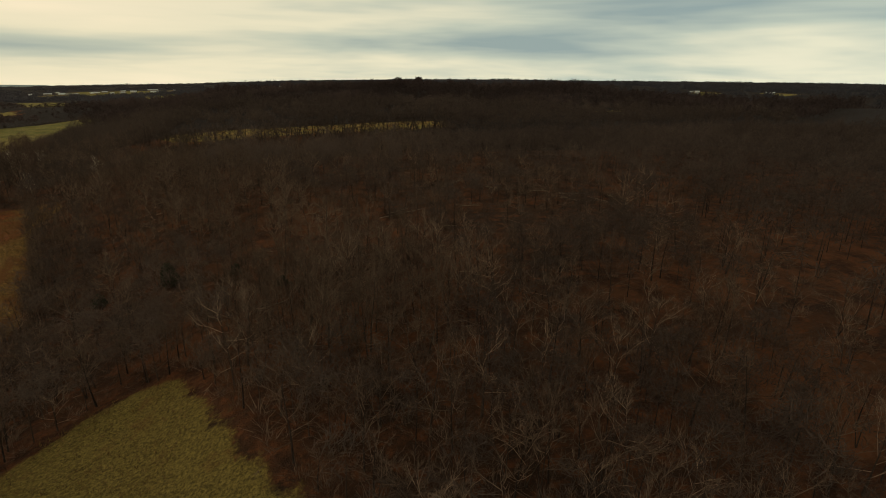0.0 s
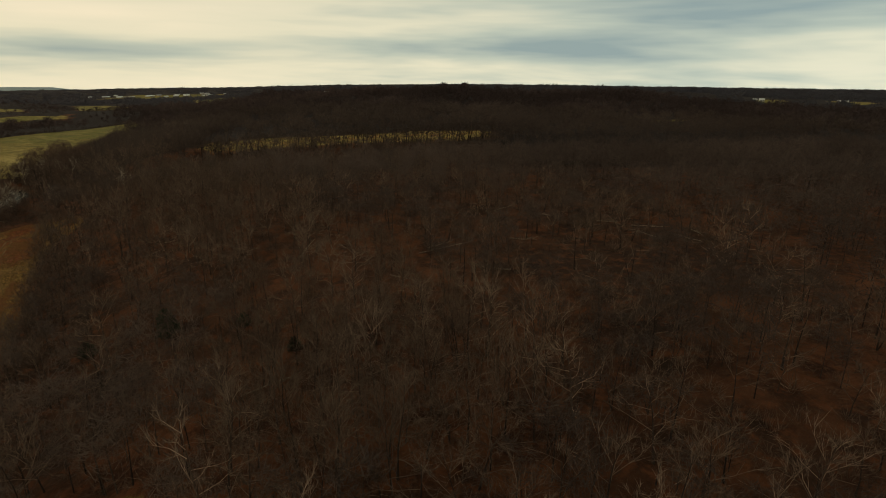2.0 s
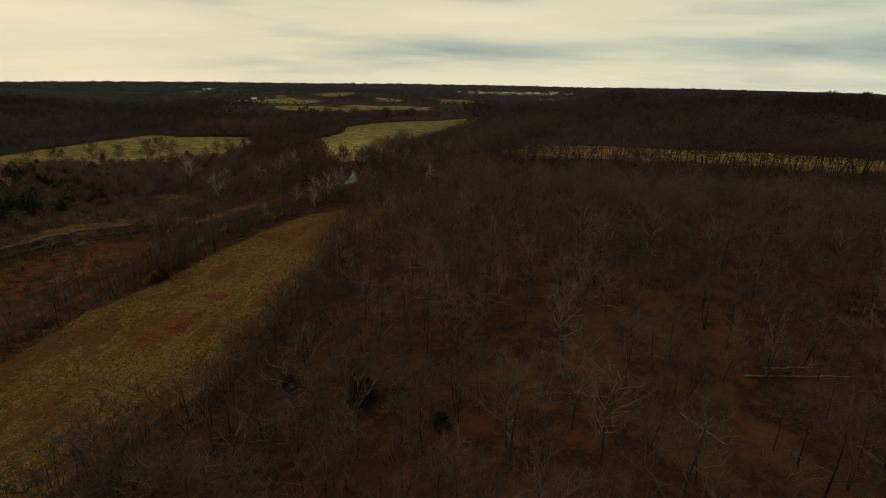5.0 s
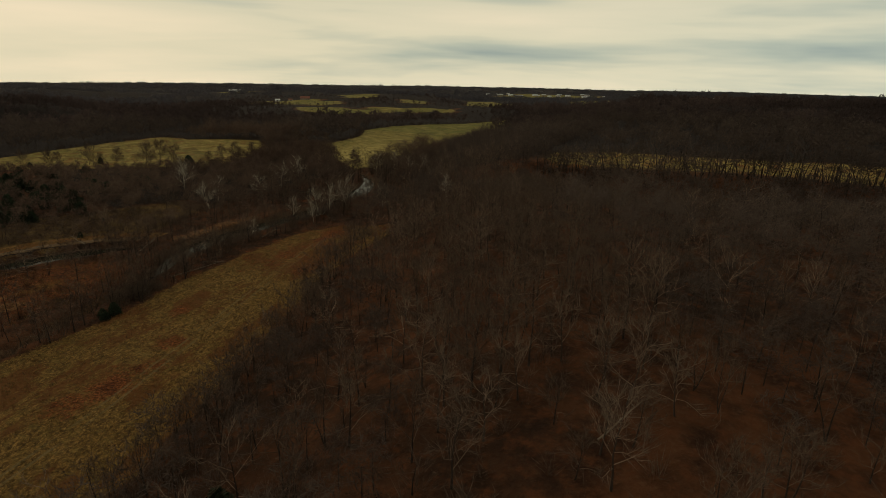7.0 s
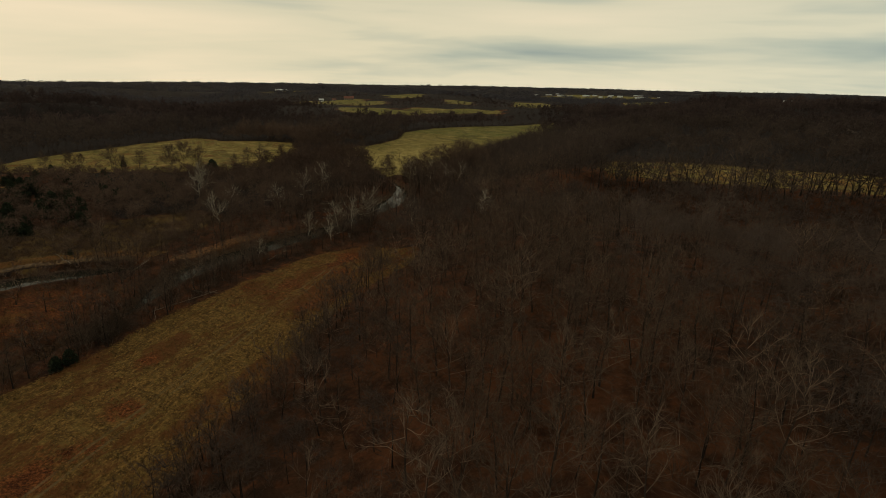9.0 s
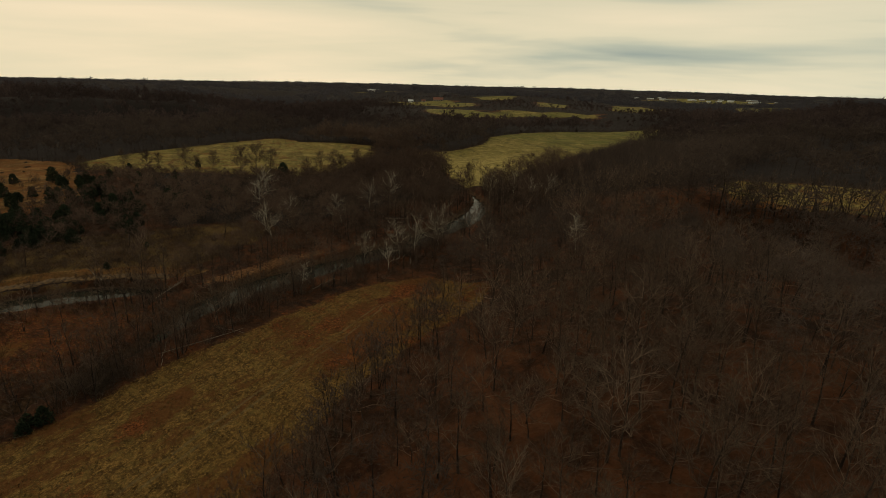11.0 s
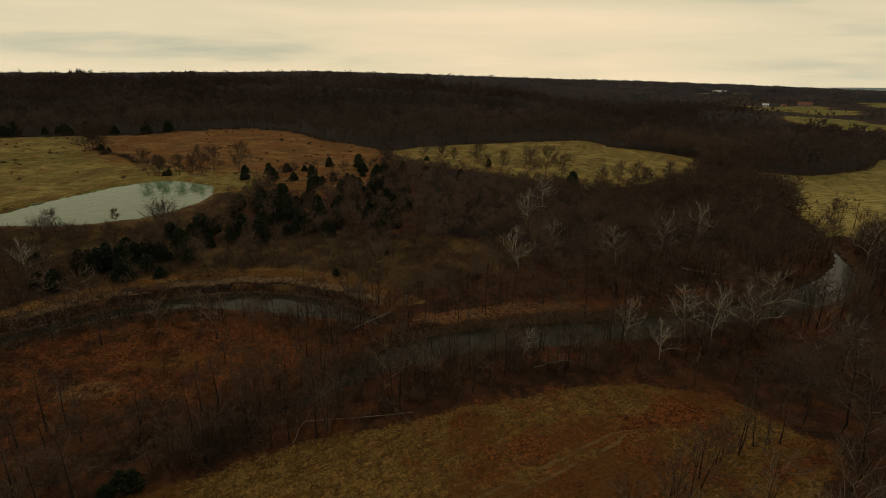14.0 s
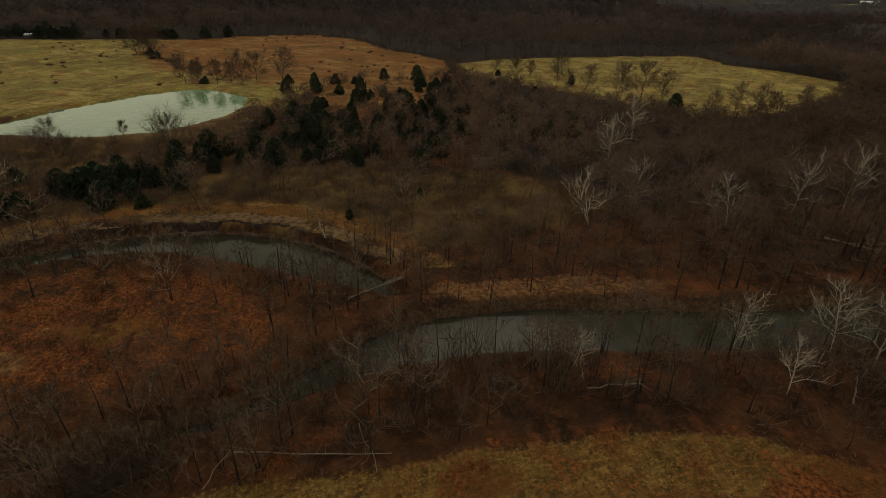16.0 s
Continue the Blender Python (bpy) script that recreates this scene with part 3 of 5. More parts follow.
def bare_tree(seed, height, spread, limbs, subs, twigs, tw, detail, forks=1, low=0.32, stout=1.0, wob=0.28):
    """A leafless tree: trunk mesh and crown mesh of limbs, branches and twigs, as arrays."""
    rg = np.random.default_rng(seed)
    T, C = Buf(), Buf()
    rad = 0.0098 * height + 0.02
    sides, segs = ((6, 5), (4, 3), (3, 2))[detail]
    for f in range(forks):
        lean = rg.normal(size=3) * (0.06 if forks == 1 else 0.28)
        lean[2] = 1
        h = height * (1 if f == 0 else rg.uniform(0.75, 0.95))
        tr = bent((rg.normal() * 0.1 * (forks > 1), rg.normal() * 0.1 * (forks > 1), -0.3), lean, h * 0.86, segs, rg, 0.10, 0.07)
        k = np.linspace(0, 1, segs + 1)
        rr = rad * (1 - 0.86 * k) * (1 if forks == 1 else 0.75)
        rr[0] *= 1.35
        T.tube(tr, rr, sides)
        az = rg.uniform(0, 6.28)
        n_l = max(3, limbs // forks)
        for i in range(n_l):
            u = low + (0.99 - low) * (i + rg.uniform(0, 0.8)) / n_l
            p = np.array([np.interp(u, k, tr[:, j]) for j in range(3)])
            az += 2.4 + rg.normal() * 0.3
            steep = 0.15 + 0.95 * u + rg.normal() * 0.18
            ln = spread * (1.15 - 0.65 * max(0, u - 0.45) / 0.55) * rg.uniform(0.7, 1.1) * (1 - 0.35 * max(0, 0.5 - u))
            d = np.array((math.cos(az), math.sin(az), steep))
            ls = (5 if wob > 0.3 else 3) if detail == 0 else (2 if detail == 1 else 1)
            lb = bent(p, d, ln, ls, rg, 0.08, wob)
            r0 = max(0.045, rad * 0.55 * (1.05 - u)) * stout
            C.tube(lb, np.linspace(r0, 0.022, ls + 1), 3, tip=True)
            kk = np.linspace(0, 1, ls + 1)
            for s in range(subs):
                us = 0.18 + 0.82 * (s + rg.random()) / subs
                q = np.array([np.interp(us, kk, lb[:, j]) for j in range(3)])
                ax = unit(lb[-1] - lb[0])
                ds = ax * 0.85 + unit(np.cross(ax, rg.normal(size=3))) * rg.uniform(0.5, 1.0) + np.array((0, 0, 0.22))
                sl = ln * rg.uniform(0.34, 0.6) * (1.15 - 0.4 * us)
                ss = 2 if detail == 0 else 1
                sb = bent(q, ds, sl, ss, rg, 0.15, 0.22)
                if detail < 2:
                    C.tube(sb, np.linspace(max(0.03 * stout, r0 * 0.5), 0.015 * stout, ss + 1), 3, tip=True)
                nt = twigs
                a = rg.uniform(0.12, 1.0, nt)[:, None]
                base = sb[0] * (1 - a) + sb[-1] * a
                sx_ = unit(sb[-1] - sb[0])
                way = sx_ * 0.75 + rg.normal(size=(nt, 3)) * 0.42 + np.array((0, 0, 0.16))
                way *= (rg.uniform(0.55, 1.2, nt) * (0.3 * sl + 0.045 * height + 0.15))[:, None] * (1.25 - 0.5 * a)
                C.slivers(base, way, tw * rg.uniform(0.6, 1.3, nt), rg)
    return (*T.done(), T.weight()), (*C.done(), C.weight())


def shell_crown(seed, height, radius, n, w, spikes, sw, trunk=True, floor=0.30, long=1.0):
    """A far-off leafless tree: a loose shell of twigs over a rounded crown, with more standing out of it."""
    rg = np.random.default_rng(seed)
    T, C = Buf(), Buf()
    if trunk:
        T.tube([(0, 0, -0.5), (rg.normal() * 0.2, rg.normal() * 0.2, height * 0.62)], [0.012 * height, 0.06], 3)
    mid = np.array((0, 0, height * (floor + 1) * 0.5))
    size = np.array((radius, radius, height * (1 - floor) * 0.5))

    def dirs(k, low):
        d = rg.normal(size=(k, 3))
        d[:, 2] = np.abs(d[:, 2]) * 1.1 - low
        return d / np.linalg.norm(d, axis=1, keepdims=True)
    d = dirs(n, 0.35)
    at = mid + d * size * rg.uniform(0.6, 1.0, (n, 1))
    way = np.cross(d, rg.normal(size=(n, 3))) + d * 0.35 + np.array((0, 0, 0.25))
    way *= (rg.uniform(0.45, 0.95, n) * radius * long / np.linalg.norm(way, axis=1))[:, None]
    side = np.cross(way, d)
    side /= np.linalg.norm(side, axis=1, keepdims=True) + 1e-9
    ww = (w * rg.uniform(0.5, 1.2, n) * 0.5)[:, None]
    at = at - way * 0.5
    C.add(np.stack([at - side * ww, at + side * ww, at + way], 1).reshape(-1, 3), np.arange(n * 3).reshape(-1, 3), 0.15)
    d = dirs(spikes, 0.1)
    base = mid + d * size * rg.uniform(0.3, 0.7, (spikes, 1))
    C.slivers(base, d * size * rg.uniform(0.35, 0.65, (spikes, 1)) + rg.normal(size=(spikes, 3)) * 0.3, np.full(spikes, sw), rg)
    return ([(*T.done(), T.weight())] if trunk else []) + [(*C.done(), C.weight())]


def lobed_crown(seed, height, radius, lobes, n, w, spikes, sw, floor=0.22):
    """A leafless tree seen from afar: a trunk that parts into a few rounded heads of fine twigs."""
    rg = np.random.default_rng(seed)
    T, C = Buf(), Buf()
    T.tube([(0, 0, -0.5), (rg.normal() * 0.2, rg.normal() * 0.2, height * 0.6)], [0.011 * height, 0.05], 3)
    a0 = rg.uniform(0, 6.28)
    for i in range(lobes):
        a = a0 + i * 2.4
        out = radius * (0.0 if i == 0 else rg.uniform(0.38, 0.62))
        size = radius * rg.uniform(0.48, 0.68)
        top = height * (1.0 if i == 0 else rg.uniform(0.62, 0.92))
        mid = np.array((out * math.cos(a), out * math.sin(a), max(height * floor + size, top - size * 0.9)))
        d = rg.normal(size=(n, 3))
        d[:, 2] = np.abs(d[:, 2]) * 1.2 - 0.45
        d /= np.linalg.norm(d, axis=1, keepdims=True)
        at = mid + d * np.array((size, size, size * 0.9)) * rg.uniform(0.7, 1.0, (n, 1))
        way = np.cross(d, rg.normal(size=(n, 3))) + d * 0.45 + np.array((0, 0, 0.35))
        way *= (rg.uniform(0.5, 1.1, n) * size / np.linalg.norm(way, axis=1))[:, None]
        side = np.cross(way, d)
        side /= np.linalg.norm(side, axis=1, keepdims=True) + 1e-9
        ww = (w * rg.uniform(0.5, 1.2, n) * 0.5)[:, None]
        at = at - way * 0.5
        C.add(np.stack([at - side * ww, at + side * ww, at + way], 1).reshape(-1, 3), np.arange(n * 3).reshape(-1, 3), 0.15)
        d = rg.normal(size=(spikes, 3))
        d[:, 2] = np.abs(d[:, 2]) + 0.3
        d /= np.linalg.norm(d, axis=1, keepdims=True)
        C.slivers(mid + d * size * 0.5, d * size * rg.uniform(0.6, 0.95, (spikes, 1)), np.full(spikes, sw), rg)
    return [(*T.done(), T.weight()), (*C.done(), C.weight())]


def thicket(seed, height, radius, n, tw):
    """A many-stemmed bush of thin upright stems."""
    rg = np.random.default_rng(seed)
    C = Buf()
    base = np.c_[rg.normal(size=(n, 2)) * radius * 0.35, np.abs(rg.normal(size=n)) * 0.25 * height * 0.6 - 0.1]
    way = np.c_[base[:, :2] * 0.9 + rg.normal(size=(n, 2)) * radius * 0.45, height * rg.uniform(0.3, 0.8, n)]
    C.slivers(base, way, tw * rg.uniform(0.6, 1.3, n), rg)
    return [(*C.done(), C.weight())]


def tone_of(tone, w):
    """Most crowns are dull and a few pale; limbs are paler than the twigs that they carry."""
    return 0.80 * tone ** 3.2 * (0.45 + 0.55 * w) + 0.05 + 0.09 * w


def scatter(name, protos, places, tones, rng, mats, label, category, kind="stuff", group="", smooth=False):
    """Joins many copies of small meshes into one object. places: x, y, z, turn, scale, stretch; mats: materials of each prototype's meshes."""
    V, Fc, Tn, Mi = [], [], [], []
    n0 = 0
    which = rng.integers(0, len(protos), len(places))
    for pi, proto in enumerate(protos):
        sel = np.nonzero(which == pi)[0]
        if not len(sel):
            continue
        P = places[sel]
        c, s = np.cos(P[:, 3]), np.sin(P[:, 3])
        for mi, (v, f, w) in enumerate(proto):
            x = (v[None, :, 0] * c[:, None] - v[None, :, 1] * s[:, None]) * P[:, 4:5] + P[:, 0:1]
            y = (v[None, :, 0] * s[:, None] + v[None, :, 1] * c[:, None]) * P[:, 4:5] + P[:, 1:2]
            z = v[None, :, 2] * (P[:, 4] * P[:, 5])[:, None] + P[:, 2:3]
            V.append(np.stack([x, y, z], 2).reshape(-1, 3))
            Fc.append((f[None] + (np.arange(len(sel)) * len(v))[:, None, None]).reshape(-1, 3) + n0)
            Tn.append(tone_of(tones[sel][:, None], w[None]).ravel())
            Mi.append(np.full(len(sel) * len(f), mi))
            n0 += len(sel) * len(v)
    me = mesh_from(name, np.concatenate(V), np.concatenate(Fc), mats, np.concatenate(Tn), smooth=smooth, face_mat=np.concatenate(Mi))
    return tagged(new(name, me), label, category, group, kind)


def jitter_grid(x0, x1, y0, y1, step, rg, amount=0.85):
    gx, gy = np.meshgrid(np.arange(x0, x1, step), np.arange(y0, y1, step))
    p = np.stack([gx.ravel(), gy.ravel()], 1)
    return p + (rg.random(p.shape) - 0.5) * step * amount


# ---------- ground ----------
def spaced(stops):
    """Coordinates between stops (place, step)."""
    out = []
    for (a, s), (b, _) in zip(stops, stops[1:]):
        out += list(np.arange(a, b - s * 0.4, s))
    return np.array(out + [stops[-1][0]])


def zone_values(X, Y):
    soft = lambda d, w: np.clip(0.5 - d / (2 * w), 0, 1)
    Z = {k: np.zeros(X.shape) for k in ("scrub", "rank", "pasture", "sedge", "silt", "cut", "track", "canopy_shade", "rust", "green", "meadow", "dry")}
    Z["rank"] = soft(poly_dist(STRIP, X, Y), 3)
    Z["meadow"] = soft(poly_dist(CORNER, X, Y), 3)
    for f in (FIELD_A, FIELD_B, FIELD_C, FAR_FIELD):
        Z["pasture"] = np.maximum(Z["pasture"], soft(poly_dist(f, X, Y), 4))
    Z["pasture"] = np.maximum(Z["pasture"], soft(far_field_dist(X, Y), 8))
    Z["green"] = np.maximum(0.75 * sstep(425, 600, Y) * (poly_dist(FIELD_A, X, Y) < 6), 0.62 * (far_field_dist(X, Y) < 20))
    Z["green"] = np.maximum(Z["green"], 0.25 * sstep(-300, -330, X) * (poly_dist(FIELD_B, X, Y) < 6))
    for x, y, a, b in ((-101, 157, 7, 17), (-105, 175, 5, 9), (-113, 174, 3.5, 6), (-118, 187, 4, 6), (-122, 196, 3, 5), (-96, 128, 5, 9), (-101, 150, 5, 6), (-118, 140, 3, 7), (-127, 256, 7, 14), (-112, 226, 5, 10), (-88, 108, 5, 10), (-126, 214, 3, 8)):
        Z["rust"] = np.maximum(Z["rust"], 0.66 * soft((np.hypot((X - x) / a, (Y - y) / b) - 1) * a, 6) * (Z["rank"] > 0.4))
    Z["dry"] = soft((np.hypot((X + 216) / 36, (Y - 412) / 46) - 1) * 36, 14)
    Z["green"] = np.maximum(Z["green"], 0.46 * (poly_dist(FIELD_C, X, Y) < 6))
    shore = (poly_dist(POND, X, Y) < 24) & (X > -275 - 0.35 * (Y - 100)) & (X > -286)
    Z["pasture"] *= ~shore
    Z["rust"] = np.maximum(Z["rust"], 0.455 * sstep(178, 225, Y) * (Z["rank"] > 0.2))
    Z["rust"] = np.maximum(Z["rust"], 0.52 * soft(poly_dist(POINT_BAR, X, Y), 8))
    Z["rust"] = np.maximum(Z["rust"], 0.50 * soft(np.abs(line_dist(MAIN, X, Y)[0] - 11) - 5, 5) * (Z["rank"] < 0.3) * (Y < 330))
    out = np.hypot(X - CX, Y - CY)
    # where crowns stand close the ground takes this painted shade
    Z["canopy_shade"] = np.where(X > hill_edge(Y) - 5, sstep(230, 330, out), np.maximum(sstep(385, 430, out), 0.75 * sstep(-186, -206, X) * sstep(232, 252, Y + 0.25 * (X + 250)) * (poly_dist(SCRUB, X, Y) > 2))) * (Z["pasture"] < 0.3)
    Z["canopy_shade"] = np.maximum(Z["canopy_shade"], sstep(-346, -358, X) * (Y > 200) * (Z["pasture"] < 0.3))
    Z["sedge"] = (0.44 + 0.56 * soft(poly_dist(SEDGE, X, Y), 22)) * (poly_dist(FIELD_C, X, Y) < 3) + 0.44 * (poly_dist(FIELD_B, X, Y) < 3) + 0.47 * (poly_dist(FAR_FIELD, X, Y) < 3)
    Z["sedge"] = np.maximum(Z["sedge"], 0.62 * soft(poly_dist(GLADE, X, Y), 8))
    Z["sedge"] = np.where(shore, 0.2, Z["sedge"])
    Z["scrub"] = np.maximum(soft(np.minimum(poly_dist(SCRUB, X, Y), poly_dist(DAM, X, Y)), 6), 0.85 * soft(np.abs(poly_dist(POND, X, Y) - 6) - 10, 6))
    Z["sedge"] = np.maximum(Z["sedge"], np.maximum(0.31 * soft(poly_dist(POINT_BAR, X, Y), 6), 0.56 * soft((np.hypot((X + 162) / 6, (Y - 177) / 12) - 1) * 6, 4)))
    d1, w1 = line_dist(MAIN, X, Y)
    d2, w2 = line_dist(LOOP, X, Y)
    Z["sedge"] = np.maximum(Z["sedge"], 0.56 * soft(np.abs(d2 - w2 * 0.5 - 9) - 4, 1.5) * (poly_dist(POINT_BAR, X, Y) > 2) * (X < -176))
    Z["silt"] = np.maximum(0.53 * soft(np.hypot((X + 169) / 4.5, (Y - 242) / 26) * 5 - 5, 2), 0.80 * soft(np.hypot((X + 155) / 3.0, (Y - 165) / 6) * 4 - 4, 2))
    Z["cut"] = np.maximum(soft(d1 - w1 * 0.5 - 1.2, 1.4), soft(d2 - w2 * 0.5 - 0.5, 0.9))
    t, _ = line_dist(TRACK, X, Y)
    ty = np.array([p[1] for p in TRACK])
    side = np.sign(X - np.interp(Y, ty, [p[0] for p in TRACK]))
    Z["track"] = np.clip(t * side, -30, 30)
    return Z


def build_ground():
    xs = spaced([(-4400, 260), (-1600, 90), (-700, 14), (-480, 5), (-330, 3), (-206, 1.4), (-138, 2.4), (-60, 5), (160, 9), (340, 60), (1600, 260), (4200, 260)])
    ys = spaced([(-3200, 260), (-600, 80), (-100, 8), (60, 3), (140, 1.9), (300, 3.4), (400, 6), (720, 25), (1700, 90), (4400, 260)])
    X, Y = np.meshgrid(xs, ys)
    Z = land(X, Y)
    nx, ny = len(xs), len(ys)
    i = np.arange(nx * ny).reshape(ny, nx)
    q = np.stack([i[:-1, :-1], i[:-1, 1:], i[1:, 1:], i[1:, :-1]], 2).reshape(-1, 4)
    me = mesh_from("ground", np.stack([X, Y, Z], 2), q, [MAT_GROUND], smooth=True)
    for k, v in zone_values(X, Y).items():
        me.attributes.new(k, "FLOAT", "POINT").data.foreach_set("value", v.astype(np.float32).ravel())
    return tagged(new("ground", me), "rolling winter land of leaf litter, dry pasture and rank grass", "ground", kind="structure")


build_ground()


def build_backdrop():
    """The last ridge, on the sky line beyond the valley, with haze put into its colour."""
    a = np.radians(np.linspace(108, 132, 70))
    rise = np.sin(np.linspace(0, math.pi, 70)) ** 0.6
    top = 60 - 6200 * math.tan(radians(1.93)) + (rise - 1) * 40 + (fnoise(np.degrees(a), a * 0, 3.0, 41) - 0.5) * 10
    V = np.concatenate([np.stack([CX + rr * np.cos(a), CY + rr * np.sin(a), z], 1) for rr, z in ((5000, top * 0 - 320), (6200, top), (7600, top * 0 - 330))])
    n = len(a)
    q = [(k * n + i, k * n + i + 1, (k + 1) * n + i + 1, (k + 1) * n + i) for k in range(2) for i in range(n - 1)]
    tagged(new("backdrop", mesh_from("backdrop", V, q, [MAT_RIDGE], smooth=True)), "far ridge on the sky line, painted with pale blue-grey haze", "ridge", kind="structure")


build_backdrop()


def build_water():
    def ribbon(line, z):
        pts = np.array(line)
        d = np.gradient(pts[:, :2], axis=0)
        nrm = np.stack([-d[:, 1], d[:, 0]], 1) / np.linalg.norm(d, axis=1)[:, None]
        w = (pts[:, 2] * 0.5 + 2.0)[:, None]
        a, b = pts[:, :2] + nrm * w, pts[:, :2] - nrm * w
        V = np.concatenate([np.c_[a, np.full(len(a), z)], np.c_[b, np.full(len(b), z)]])
        n = len(pts)
        return V, [(i, i + n, i + 1 + n, i + 1) for i in range(n - 1)]
    V, q = ribbon(MAIN, -2.1)
    tagged(new("water_river", mesh_from("water_river", V, q, [MAT_RIVER])), "still dark river between bare muddy banks", "river", kind="structure")
    V, q = ribbon(LOOP, -2.105)
    tagged(new("water_backwater", mesh_from("water_backwater", V, q, [MAT_RIVER])), "dull brown backwater bend under a cut bank", "river", kind="structure")
    P = rounded(POND, True, 2)
    c = np.mean(P, 0)
    n = len(P)
    V = [(x + (x - c[0]) * 0.015, y + (y - c[1]) * 0.015, 1.05) for x, y in P] + [(c[0], c[1], 1.05)]
    tagged(new("water_pond", mesh_from("water_pond", V, [(i, (i + 1) % n, n) for i in range(n)], [MAT_POND])), "milky green farm pond with a calm surface", "pond", kind="structure")


build_water()


def build_cut_bank():
    """The bare scarp on the outside of the bend, with its worn lip."""
    pts = [p for p in rounded(LOOP, False, 2) if p[1] > 128 and p[0] < -172]
    P = np.array(pts)
    d = np.gradient(P[:, :2], axis=0)
    nrm = np.stack([-d[:, 1], d[:, 0]], 1) / np.linalg.norm(d, axis=1)[:, None]
    n = 220
    k, kk = np.linspace(0, 1, len(P)), np.linspace(0, 1, n)
    P = np.stack([np.interp(kk, k, P[:, j]) for j in range(3)], 1)
    nrm = np.stack([np.interp(kk, k, nrm[:, j]) for j in range(2)], 1)
    rg = np.random.default_rng(14)
    rough = np.convolve(rg.normal(size=n + 10), np.ones(11) / 11, "valid") * 1.4 + rg.normal(size=n) * 0.16
    ends = np.minimum(1, np.minimum(kk, 1 - kk) * 9)
    rows = []
    for off, z in ((-0.6, -2.6), (-0.1, -1.75), (1.0, -1.50), (1.2, -0.60), (1.45, 0.16), (2.8, 0.16), (5.2, 0.04), (7.6, -0.6)):
        o = P[:, 2] * 0.5 + off + 0.2 + rough * 1.3
        rows.append(np.c_[P[:, :2] + nrm * o[:, None], (z + 0.5 + rg.normal(size=n) * 0.07) * ends - 0.5 - 0.5 * (1 - ends)])
    V = np.concatenate(rows)
    q, fm = [], []
    for r in range(len(rows) - 1):
        for i in range(n - 1):
            q.append((r * n + i, r * n + i + 1, (r + 1) * n + i + 1, (r + 1) * n + i))
            fm.append((0, 2, 0, 0, 1, 1, 1)[r])
    tagged(new("bank", mesh_from("bank", V, q, [MAT_SCARP, MAT_LEDGE, MAT_BENCH], face_mat=fm)), "crumbling dark earth bank with a dry tan lip", "bank", kind="structure")


build_cut_bank()


# ---------- woods ----------
def open_bank(X, Y, slim=False):
    """The low open banks where the river comes to the meadow; slim trees and brush line one of them."""
    bare = line_dist([(-193, 357), (-204, 372)], X, Y)[0] < 10
    return bare if slim else bare | (line_dist([(-145, 303), (-150, 322), (-156, 340)], X, Y)[0] < 7)


def wooded(X, Y):
    """Closeness of the trees, 0 to 1."""
    w = np.ones(X.shape)
    for f in (STRIP, CORNER, FIELD_A, FIELD_B, FIELD_C, FAR_FIELD):
        w = np.minimum(w, (poly_dist(f, X, Y) > 1.5) * 1.0)
    w = np.where(poly_dist(SCRUB, X, Y) < 0, np.minimum(w, np.where(line_dist(LOOP, X, Y)[0] < 17, 0.04, 0.30)), w)
    w = np.where(poly_dist(GLADE, X, Y) < 0, np.minimum(w, 0.12), w)
    w = np.where(poly_dist(POINT_BAR, X, Y) < 0, np.minimum(w, 0.07), w)
    w = np.where(poly_dist(DAM, X, Y) < 0, np.minimum(w, 0.06), w)
    w = np.where(poly_dist(POND, X, Y) < 12, np.minimum(w, 0.02), w)
    for line in (MAIN, LOOP):
        d, wd = line_dist(line, X, Y)
        w = np.where(d < wd * 0.5 + 1.0, 0, w)
    w = np.where(np.hypot((X + 169) / 7, (Y - 242) / 28) < 1, np.minimum(w, 0.12), w)
    w = np.where(open_bank(X, Y), np.minimum(w, 0.04), w)
    bank = (X < hill_edge(Y) - 3) & (X > -176) & (Y < 300)
    w = np.where(bank, np.minimum(w, 0.5), w)
    w = np.minimum(w, 1 - 0.78 * sstep(50, -40, farm_dist(X, Y)))
    w = np.where(far_field_dist(X, Y) < 3, 0.02, w)
    return w


def stand_tone(P, rg):
    """Trees of one stand are alike, and stands differ."""
    return np.clip(0.4 * rg.random(len(P)) + 1.2 * fnoise(P[:, 0], P[:, 1], 75, 91) - 0.38, 0, 1) ** 0.55


def places_of(P, rg, s0, s1):
    z = land(P[:, 0], P[:, 1])
    n = len(P)
    return np.c_[P, z - 0.1, rg.uniform(0, 6.28, n), rg.uniform(s0, s1, n), rg.uniform(0.85, 1.2, n)]


